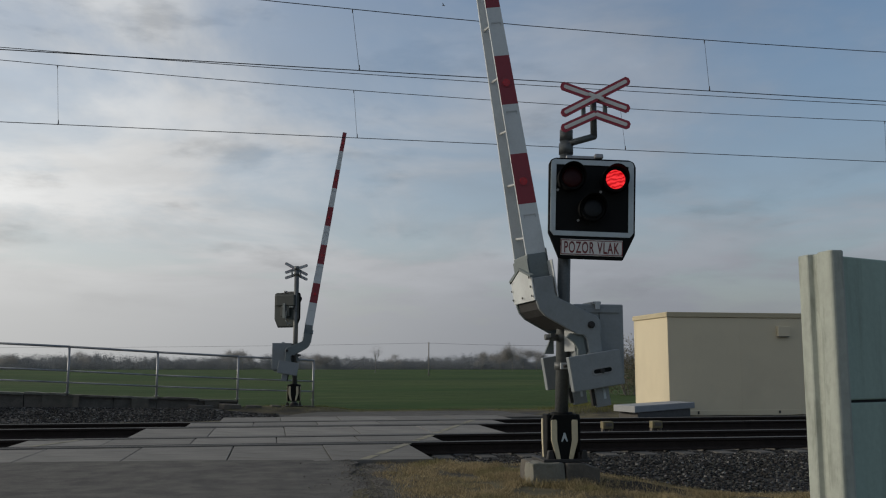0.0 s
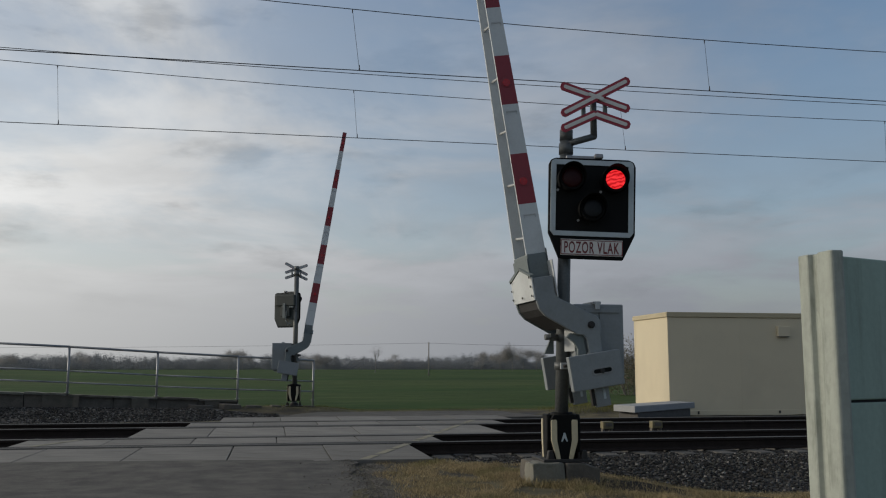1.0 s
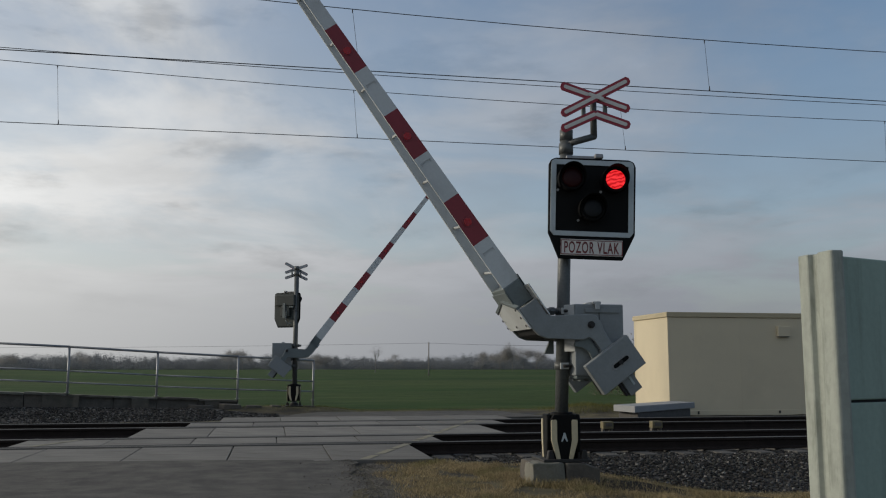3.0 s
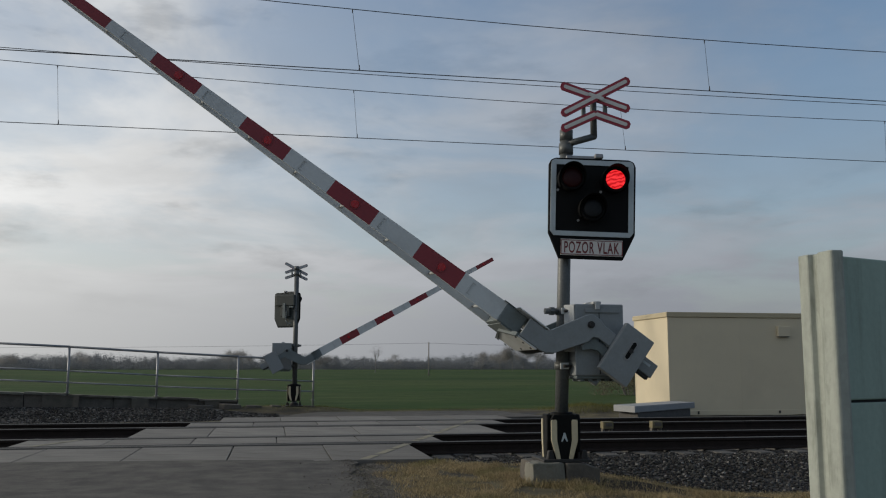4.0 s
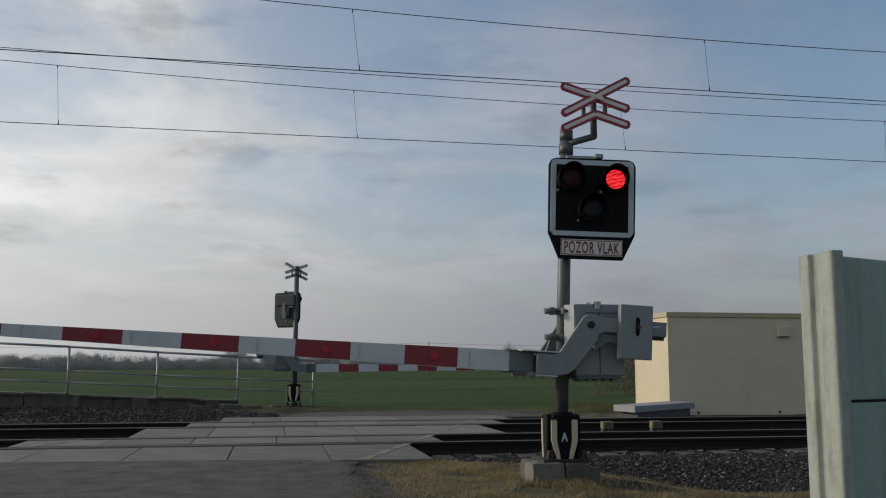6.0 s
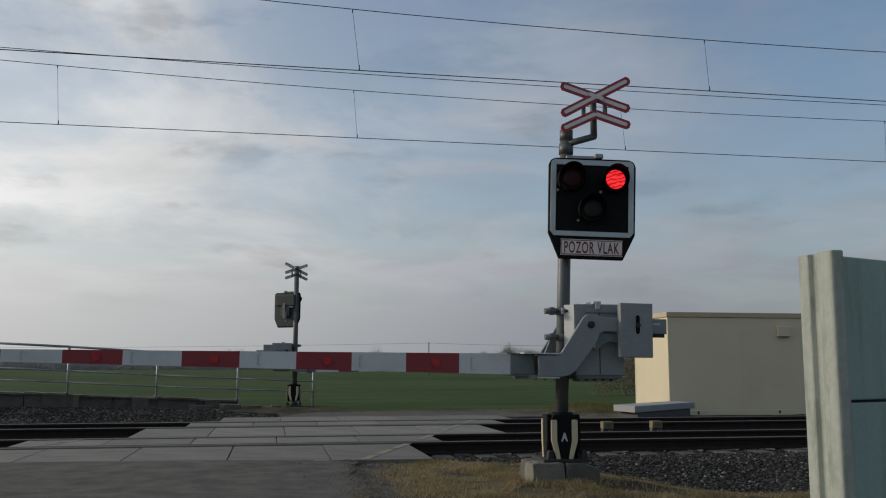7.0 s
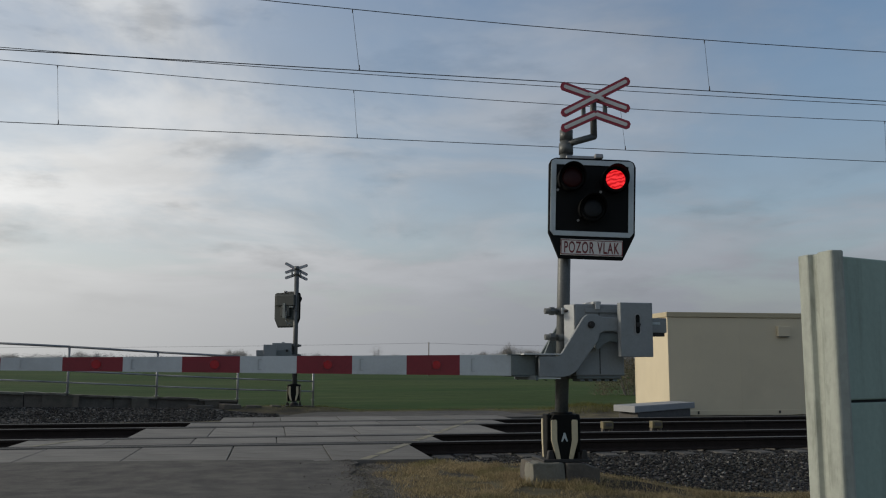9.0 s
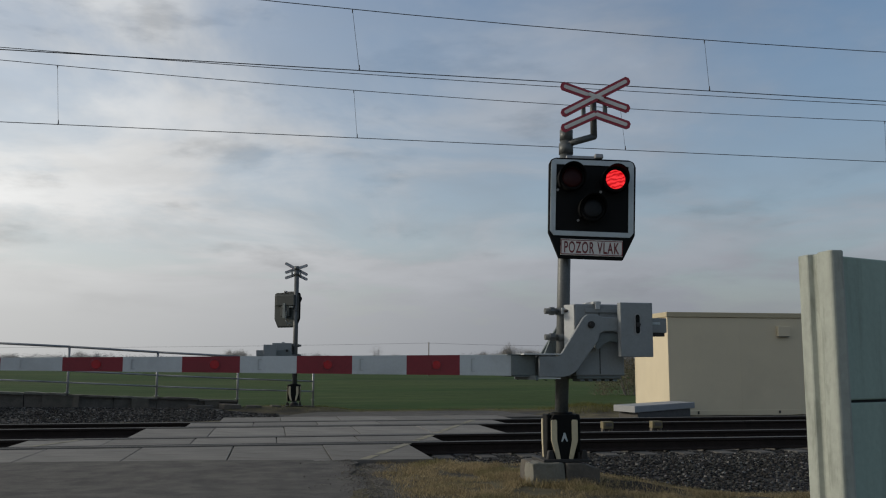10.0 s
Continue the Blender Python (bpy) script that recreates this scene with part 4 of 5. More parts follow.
    bm = bmesh.new()
    box(bm, -0.30, 0.30, 0.045, 0.14, 0.03, 0.33, 0.025)
    box(bm, -0.14, 0.14, 0.045, 0.13, -0.26, 0.029, 0.025)
    part("lamp_housing", bm, M["head_back"], head)
    bm = bmesh.new()
    box(bm, -0.27, -0.15, 0.10, 0.15, -0.02, 0.02, 0.004)
    pipe(bm, [Vector((-0.05, 0.13, -0.1)), Vector((-0.06, 0.17, -0.35)), Vector((-0.12, 0.16, -0.47)), Vector((-0.2, 0.12, -0.42))], 0.012, 8)
    box(bm, -0.02, 0.06, 0.13, 0.15, -0.30, 0.10, 0.006)
    part("rear_bracket", bm, M["dark_grey"], head)
    bm = bmesh.new()
    box(bm, -0.24, 0.08, 0.0, 0.05, 0.396, 0.425, 0.006)
    box(bm, 0.02, 0.10, -0.03, 0.06, 0.40, 0.445, 0.012)
    part("top_bracket", bm, M["galv"], head)
    # arm that carries the cross sign
    cx = sign_x
    bm = bmesh.new()
    px0 = math.sin(radians(lean)) * (top - 0.1)
    pipe(bm, [Vector((px0, -0.03, sign_z - 0.46)), Vector((cx, -0.10, sign_z - 0.39)), Vector((cx, -0.10, sign_z + 0.06))], 0.034, 14)
    part("sign_arm", bm, M["pole"], s)
    bm = bmesh.new()
    rod(bm, (0.0, 0.0, top - 0.24), (0.0, 0.0, top - 0.13), 0.073, n=20)
    part("arm_clamp", bm, M["pole"], s, at=lean_m)
    for sx in (-0.115, 0.115):
        bm = bmesh.new()
        box(bm, sx - 0.02 + cx, sx + 0.02 + cx, -0.145, -0.11, sign_z - 0.22, sign_z - 0.02, 0.004)
        part("sign_bracket", bm, M["dark_grey"], s)

    def plank_sign(x0, z0, x1, z1, y, h=0.046):
        d = Vector((x1 - x0, z1 - z0)).normalized()
        n2 = Vector((-d.y, d.x))
        p, q = Vector((x0, z0)), Vector((x1, z1))
        e = h * 0.55
        return [tuple(p - n2 * h + d * e), tuple(p - n2 * h * 0.45), tuple(p + n2 * h * 0.45), tuple(p + n2 * h + d * e), tuple(q + n2 * h - d * e), tuple(q + n2 * h * 0.45), tuple(q - n2 * h * 0.45), tuple(q - n2 * h - d * e)]

    sign_m = pose(cx, -0.165, sign_z, 0, 0, sign_yaw) @ Matrix.Diagonal((sign_size, 1.0, sign_size, 1))
    signs = [[((-0.36, 0.132), (0.36, -0.128))], [((-0.36, -0.19), (0.36, 0.19))], [((-0.36, -0.345), (0.0, -0.178)), ((0.0, -0.178), (0.36, -0.305))]]
    for k, segs in enumerate(signs):
        y = -0.022 * k if k < 2 else 0.0
        bm = bmesh.new()
        for p, q in segs:
            ext = 0.02 if len(segs) == 2 else 0.0
            d = Vector((q[0] - p[0], q[1] - p[1])).normalized() * ext
            pp = (p[0], p[1]) if p[0] < -0.1 else (p[0] - d.x, p[1] - d.y)
            qq = (q[0], q[1]) if q[0] > 0.1 else (q[0] + d.x, q[1] + d.y)
            prism(bm, plank_sign(*pp, *qq, y), y - 0.010 - (0.001 if p[0] >= 0 else 0), y + 0.006, 0.0)
        board = part("cross_board", bm, M["sign_red"], s, "red-edged white cross board", at=sign_m)
        bm = bmesh.new()
        for p, q in segs:
            d = Vector((q[0] - p[0], q[1] - p[1])).normalized() * 0.034
            pp = (p[0] + d.x, p[1] + d.y) if p[0] < -0.1 else p
            qq = (q[0] - d.x, q[1] - d.y) if q[0] > 0.1 else q
            prism(bm, plank_sign(*pp, *qq, y, 0.019), y - 0.014 - (0.001 if p[0] >= 0 else 0), y - 0.0115, 0.0)
        part("white_stripe", bm, M["sign_white"], board, "off-white stripe")
        bm = bmesh.new()
        for p, q in segs:
            prism(bm, plank_sign(*p, *q, y, 0.040), y + 0.0065, y + 0.009 + (0.001 if p[0] >= 0 else 0), 0.0)
        part("back", bm, M["light_grey"], board, "bare pale metal back")
        if k == 1:
            bm = bmesh.new()
            p, q = signs[0][0]
            d = Vector((q[0] - p[0], q[1] - p[1])).normalized() * 0.085
            c = Vector((0.004, 0.002))
            prism(bm, plank_sign(c.x - d.x, c.y - d.y, c.x + d.x, c.y + d.y, y, 0.019), y - 0.0162, y - 0.0142, 0.0)
            part("white_stripe", bm, M["sign_white"], board, "off-white stripe")
    return s, lamps


PIVOT = Vector((0.218, -0.287, 1.477))  # the boom's shaft, in the barrier's space


def build_barrier(at, extra=0.0, bands=9, band=0.5095, drop=0.0, thick=1.0):
    """Drive housing clamped to the post, and the boom that turns about its shaft. Closed boom runs to -x."""
    g = thing("barrier_gate", "grey crossing barrier drive with a long red and white boom", "barrier", "crossing barriers", at=at)
    px, py, pz = PIVOT
    bm = bmesh.new()
    box(bm, 0.096, 0.605, -0.20, 0.12, 0.985, 1.685, 0.012)
    box(bm, 0.20, 0.56, -0.215, -0.2, 1.60, 1.64, 0.004)
    housing = part("housing", bm, M["grey_paint"], g, "grey sheet-steel drive housing")
    bm = bmesh.new()
    box(bm, 0.28, 0.36, -0.235, 0.08, 1.684, 1.71, 0.006)
    box(bm, 0.295, 0.345, -0.245, -0.235, 1.63, 1.71, 0.006)
    part("cover_latch", bm, M["light_grey"], housing)
    # added wedge in paler paint, imitating sun on the housing's left side
    bm = bmesh.new()
    slab_xy(bm, [(0.025, -0.085), (0.0945, -0.198), (0.0945, -0.085)], 1.22, 1.68, 0.003)
    part("side_flange", bm, M["light_grey"], housing, "added pale wedge for the sunlit side of the housing")
    bm = bmesh.new()
    box(bm, 0.345, 0.353, -0.204, -0.2, 1.0, 1.66)
    part("cover_seam", bm, M["black_iron"], housing)
    bm = bmesh.new()
    box(bm, 0.11, 0.575, -0.185, 0.11, 0.952, 0.99, 0.014)
    for k in range(5):
        box(bm, 0.15 + 0.085 * k, 0.20 + 0.085 * k, -0.17, 0.05, 0.93, 0.955, 0.008)
    part("bottom_tray", bm, M["dark_grey"], housing)
    for z, bright in ((1.081, True), (1.363, False), (1.62, True)):
        xc = 0.0349 * (z - 0.2)
        bm = bmesh.new()
        rod(bm, (xc, 0, z - 0.035), (xc, 0, z + 0.035), 0.080, n=18)
        box(bm, xc + 0.02, 0.115, -0.06, 0.06, z - 0.035, z + 0.035, 0.008)
        clamp = part("clamp", bm, M["pole"], g, "steel clamp round the signal post")
        if z > 1.2:
            bm = bmesh.new()
            rod(bm, (-0.158, -0.04, z), (-0.03, -0.04, z), 0.029, n=12)
            rod(bm, (-0.108, -0.04, z), (-0.062, -0.04, z), 0.044, n=6)
            part("clamp_bolt", bm, M["pole"], clamp)
        if bright:
            bm = bmesh.new()
            box(bm, xc - 0.05, xc + 0.035, -0.10, -0.076, z - 0.032, z + 0.032, 0.005)
            part("clamp_plate", bm, M["light_grey"], clamp, "pale clamp plate")
            bm = bmesh.new()
            rod(bm, (xc - 0.03, -0.118, z), (xc + 0.05, -0.118, z), 0.015, n=8)
            part("clamp_screw", bm, M["black_iron"], clamp)
    bm = bmesh.new()
    prism(bm, [(-0.13, 1.20), (-0.06, 1.36), (-0.03, 1.36), (-0.03, 1.20)], 0.07, 0.10, 0.004)
    part("stay", bm, M["dark_grey"], g)
    # the moving arm with everything on it, built about the shaft in the closed position
    arm_pts = [(-0.548, -0.318), (-0.36, -0.318), (-0.318, -0.285), (-0.098, 0.055), (-0.06, 0.085), (0.03, 0.088), (0.10, 0.065), (0.26, 0.058), (0.26, -0.075), (0.115, -0.075), (0.068, -0.10), (0.055, -0.16), (-0.01, -0.245), (-0.10, -0.365), (-0.17, -0.455), (-0.24, -0.502), (-0.31, -0.516), (-0.548, -0.516)]
    bm = bmesh.new()
    prism(bm, arm_pts, -0.035, 0.0, 0.006)
    boom = part("boom", bm, M["grey_paint"], g, "cranked grey boom carrier", at=Matrix.Translation(PIVOT))
    bm = bmesh.new()
    prism(bm, arm_pts, 0.64, 0.675, 0.006)
    part("rear_arm", bm, M["dark_grey"], boom, "dark rear arm of the carrier")
    bm = bmesh.new()
    rod(bm, (0, -0.052, 0), (0, 0.70, 0), 0.034, n=16)
    rod(bm, (0, -0.066, 0), (0, -0.05, 0), 0.022, n=6)
    part("shaft", bm, M["black_iron"], boom)
    bm = bmesh.new()
    prism(bm, [(-0.335, -0.503), (-0.245, -0.490), (-0.175, -0.443), (-0.105, -0.353), (-0.02, -0.242), (-0.032, -0.234), (-0.117, -0.345), (-0.185, -0.432), (-0.250, -0.478), (-0.335, -0.490)], 0.001, 0.639)
    part("web_plate", bm, M["black_iron"], boom, "dark sheet between the two arms")
    # end box joining both arms
    bm = bmesh.new()
    box(bm, -0.70, -0.335, -0.045, 0.68, -0.304, -0.292, 0.002)
    part("top_plate", bm, M["boom_white"], boom, "pale sheet cover")
    bm = bmesh.new()
    slab_xy(bm, [(-0.335, -0.03), (-0.555, -0.03), (-0.655, 0.32), (-0.555, 0.67), (-0.335, 0.67)], -0.531, -0.519)
    plate = part("bottom_plate", bm, M["boom_white"], boom, "gabled white end plate with rivets")
    for x, y in ((-0.36, 0.0), (-0.36, 0.32), (-0.36, 0.64), (-0.45, 0.0), (-0.45, 0.64), (-0.54, 0.0), (-0.54, 0.64)):
        bm = bmesh.new()
        rod(bm, (x, y, -0.530), (x, y, -0.537), 0.012, n=8)
        part("rivet", bm, M["black_iron"], plate)
    for y0, y1 in ((-0.03, 0.32), (0.67, 0.32)):
        bm = bmesh.new()
        slab_xy(bm, [(-0.557, y0), (-0.657, y1), (-0.68, y1), (-0.58, y0 * 1.06)], -0.540, -0.500)
        part("gable_strip", bm, M["dark_grey"], boom)
    bm = bmesh.new()
    box(bm, -0.79, -0.545, 0.08, 0.54, -0.503, -0.305, 0.01)
    part("collar", bm, M["dark_grey"], boom, "slate-grey clamp collar at the boom root")
    bm = bmesh.new()
    box(bm, -0.83, -0.62, 0.07, 0.55, -0.3035, -0.296, 0.002)
    box(bm, -0.75, -0.60, 0.07, 0.55, -0.513, -0.5045, 0.002)
    part("flap", bm, M["dark_grey"], boom)
    # twin planks that draw together towards the tip
    x_in, x_out, zc = -0.78, -1.29 - extra - band * bands, -0.402

    def at_x(x):
        u = (x_in - x) / (5.0955 + extra)
        return thick * (0.100 - 0.050 * u), 0.195 - 0.140 * u  # half height, half gap

    def slice_bm(bm, x0, x1, side, th=0.022, grow=0.0, off=0.0):
        vs = []
        for x in (x0, x1):
            h, gap = at_x(x)
            h += grow
            y0 = 0.31 + side * (gap + off)
            y1 = y0 + side * th
            vs.append([bm.verts.new((x, y0, zc - h)), bm.verts.new((x, y0, zc + h)), bm.verts.new((x, y1, zc + h)), bm.verts.new((x, y1, zc - h))])
        a, c = vs
        bm.faces.new(a), bm.faces.new(list(reversed(c)))
        for i in range(4):
            f = bm.faces.new((a[i], c[i], c[(i + 1) % 4], a[(i + 1) % 4]))
            f.material_index = 1 if i == 2 else 0
        return bm

    edges = [x_in] + [-1.29 - extra - band * i for i in range(bands + 1)]
    for side in (-1, 1):
        for i, (x0, x1) in enumerate(zip(edges, edges[1:])):
            if abs(x1 - x0) < 0.05:
                continue
            red = i % 2 == 1
            bm = slice_bm(bmesh.new(), x0, x1, side)
            part("boom_plank", bm, [M["boom_white"], M["boom_red"] if red else M["boom_white"]], boom, "dark red band of the boom" if red else "greyish white band of the boom")
            xm = (x0 + x1) / 2
            h, gap = at_x(xm)
            y = 0.31 + side * (gap + 0.022)
            if red and h > 0.055:
                bm = bmesh.new()
                rod(bm, (xm + 0.03, y, zc), (xm + 0.03, y + side * 0.012, zc), 0.042, 0.038, 20)
                part("reflector_rim", rod(bmesh.new(), (xm + 0.03, y, zc), (xm + 0.03, y + side * 0.006, zc), 0.054, 0.052, 20), M["boom_red"], boom)
                part("reflector", bm, M["reflector"], boom, "round red reflector")
            elif not red:
                bm = bmesh.new()
                xl = x1 + 0.07 if i % 4 else x0 - 0.40 if i == 0 else x0 - 0.35
                for q0, q1, w0, w1 in ((xl, xl + 0.008, -h * 0.62, h * 0.62), (xl, xl + 0.035, h * 0.56, h * 0.62), (xl, xl + 0.035, -h * 0.62, -h * 0.56)):
                    box(bm, min(q0, q1), max(q0, q1), min(y, y + side * 0.003), max(y, y + side * 0.003), zc + w0, zc + w1)
                part("joint_mark", bm, M["light_grey"], boom)
    for k in range(bands):
        x = -0.95 - 0.55 * k
        h, gap = at_x(x)
        bm = bmesh.new()
        rod(bm, (x, 0.31 - gap, zc - h * 0.5), (x - 0.04, 0.31 + gap, zc - h * 0.5), 0.014, n=8)
        part("spacer", bm, M["light_grey"], boom, "pale tube between the boom planks")
    bm = bmesh.new()
    h, gap = at_x(x_out)
    box(bm, x_out - 0.015, x_out + 0.002, 0.31 - gap - 0.024, 0.31 + gap + 0.024, zc - h, zc + h, 0.003)
    part("tip_cap", bm, M["boom_red"], boom)
    # counterweights
    bm = bmesh.new()
    prism(bm, [(0.05, -0.09), (0.27, -0.09), (0.27, -0.185), (0.19, -0.17), (0.12, -0.20), (0.06, -0.26), (0.03, -0.23)], 0.005, 0.045, 0.004)
    part("weight_bracket", bm, M["dark_grey"], boom)
    for y0, y1 in ((-0.115, -0.0352), (0.6752, 0.755)):
        bm = bmesh.new()
        box(bm, 0.25, 0.585, y0, y1, -0.322, 0.203, 0.008)
        cw = part("counterweight", bm, M["grey_paint"], boom, "flat grey steel counterweight with a slotted hole")
    for yy in (-0.1155,):
        bm = bmesh.new()
        pts = [(0.425 + 0.035 * math.cos(a), 0.065 + 0.035 * math.sin(a)) for a in [math.pi * k / 8 for k in range(9)]] + [(0.425 + 0.035 * math.cos(a), -0.075 + 0.035 * math.sin(a)) for a in [math.pi + math.pi * k / 8 for k in range(9)]]
        prism(bm, pts, yy - 0.006, yy)
        part("slot_rim", bm, M["galv"], boom)
        bm = bmesh.new()
        pts = [(0.425 + 0.020 * math.cos(a), 0.065 + 0.022 * math.sin(a)) for a in [math.pi * k / 8 for k in range(9)]] + [(0.425 + 0.020 * math.cos(a), -0.075 + 0.022 * math.sin(a)) for a in [math.pi + math.pi * k / 8 for k in range(9)]]
        prism(bm, pts, yy - 0.009, yy - 0.006)
        part("slot", bm, M["black"], boom)
        bm = bmesh.new()
        rod(bm, (0.427, yy - 0.006, -0.01), (0.427, yy - 0.022, -0.01), 0.024, n=6)
        part("slot_bolt", bm, M["black_iron"], boom)
    for y in (0.0, 0.64):
        bm = bmesh.new()
        box(bm, 0.24, 0.77, y - 0.03, y + 0.03, -0.085, 0.06, 0.006)
        part("weight_bar", bm, M["grey_paint"], boom)
        # whitish plate in place of a through hole, for the daylight behind it
        bm = bmesh.new()
        box(bm, 0.60, 0.70, y - 0.034, y - 0.03, -0.005, 0.02, 0.003)
        part("bar_slot", bm, M["frame_white"], boom)
        bm = bmesh.new()
        box(bm, 0.59, 0.75, y - 0.02, y + 0.03, -0.12, -0.085, 0.004)
        part("bar_foot", bm, M["black_iron"], boom)
    for ob in [boom] + list(boom.children):
        if not ob.name.startswith("shaft"):
            ob.data.transform(Matrix.Translation((0.02, 0, 0.012 - drop)))
    return g, boom


NEAR_AT = pose(2.80, 8.78, 0.0, 0, 0, -1.0)
GATE_AT = pose(2.80, 8.78, 0.0, 0, 0, 1.25)
FAR_AT = pose(0.60, 24.9, 0.0, 0, 0, 179.0)
near_signal, near_lamps = build_signal(NEAR_AT, 2.0, -8.0, sign_z=3.79, sign_size=0.97)
far_signal, far_lamps = build_signal(FAR_AT, 0.0, -33.0, 0.01, 3.714, 0.0, 0.84, 3.56, True, 2.67, 1.0, 0.06)
near_gate, near_boom = build_barrier(GATE_AT, bands=11)
far_gate, far_boom = build_barrier(FAR_AT @ pose(0.0, 0, 0.02), 0.10, band=0.5315, drop=0.06, thick=1.1)


# ---------------------------------------------------------------- equipment hut, slab, fence, railing
def build_hut():
    h = thing("equipment_hut", "beige flat-roofed railway equipment hut beside the tracks", "hut", at=pose(9.90, 21.98, 0))
    W, D, z0, z1 = 6.0, 2.2, -0.25, 2.34
    bm = bmesh.new()
    box(bm, 0, W, 0, D, z0, z1, 0.01)
    part("wall", bm, M["beige"], h)
    bm = bmesh.new()
    box(bm, -0.035, W + 0.035, -0.035, D + 0.035, z1 + 0.002, z1 + 0.13, 0.012)
    part("roof", bm, M["beige_roof"], h, "slightly overhanging ochre roof edge")
    bm = bmesh.new()
    box(bm, -0.012, W + 0.012, -0.012, D + 0.012, -0.24, -0.02, 0.004)
    part("plinth", bm, M["beige"], h)
    bm = bmesh.new()
    box(bm, 3.02, 3.36, -0.10, 0.0, 1.86, 2.13, 0.012)
    part("vent_box", bm, M["beige"], h)
    bm = bmesh.new()
    box(bm, 3.04, 3.34, -0.085, -0.01, 1.845, 1.86, 0.002)
    part("vent_grille", bm, M["dark_grey"], h)
    for x in (0.76, 3.01):
        bm = bmesh.new()
        box(bm, x - 0.02, x + 0.02, -0.035, 0.0, -0.11, -0.04, 0.004)
        part("drain", bm, M["black_iron"], h)
    for x0, x1, y0, y1 in ((-0.004, 0.05, -0.005, 0.0), (-0.005, 0.0, 0.0, 0.06), (-0.005, 0.0, D - 0.06, D + 0.004), (1.98, 2.0, -0.004, 0.0), (3.98, 4.0, -0.004, 0.0)):
        bm = bmesh.new()
        box(bm, x0, x1, y0, y1, -0.02, z1)
        part("wall_trim", bm, M["beige"], h)
    bm = bmesh.new()
    for x in (1.0, 1.2):
        box(bm, x, x + 0.16, 0.8, 1.0, z1 + 0.13, z1 + 0.16, 0.006)
    part("roof_cap", bm, M["beige_roof"], h)


def build_slab():
    s = thing("step_slab", "pale grey concrete step slab on a dark base beside the hut", "step slab", at=pose(0, 0, 0))
    p0, p1, p2 = Vector((7.62, 19.95)), Vector((7.80, 19.12)), Vector((10.14, 21.08))
    p3 = p0 + (p2 - p1)
    bm = bmesh.new()
    slab_xy(bm, [tuple(p) for p in (p0, p1, p2, p3)], 0.08, 0.225, 0.01)
    part("slab", bm, M["slab"], s)
    c = (p0 + p1 + p2 + p3) / 4
    bm = bmesh.new()
    slab_xy(bm, [tuple(c + (p - c) * 0.88) for p in (p0, p1, p2, p3)], -0.45, 0.081, 0.006)
    part("base", bm, M["brick"], s)


def build_fence():
    post = thing("fence_post", "pale mint concrete slotted fence post with stained faces", "fence post", at=pose(2.185, 3.30, -0.3, 0, 0, 0))
    top = 1.82
    # slotted section seen from above
    sec = [(-0.075, -0.115), (-0.066, -0.125), (-0.026, -0.125), (-0.014, -0.115), (-0.014, -0.032), (-0.032, -0.028), (-0.032, 0.04), (-0.014, 0.045), (-0.014, 0.10), (-0.075, 0.10), (-0.075, 0.035), (-0.052, 0.022), (-0.052, -0.018), (-0.075, -0.035)]
    bm = bmesh.new()
    slab_xy(bm, sec, 0.0, top, 0.004)
    part("shaft", bm, M["fence"], post)
    panel = thing("concrete_fence", "mint green concrete fence panels stacked in slots", "fence", at=pose(2.172, 3.305, -0.3, 0, 0, 21))
    z = 0.02
    for k, hh in enumerate((0.594, 0.604, 0.574)):
        bm = bmesh.new()
        box(bm, 0.0, 2.6, -0.026, 0.026, z, z + hh, 0.006)
        part("panel", bm, M["fence_panel"], panel)
        z += hh + 0.011
    bm = bmesh.new()
    box(bm, 0.0, 2.6, -0.012, 0.012, 0.03, z - 0.03)
    part("joint_filler", bm, M["panel_joint"], panel)
    copy_thing(post, pose(2.20 + 2.58 * math.cos(radians(21)), 3.30 + 2.58 * math.sin(radians(21)), -0.3, 0, 0, 0))


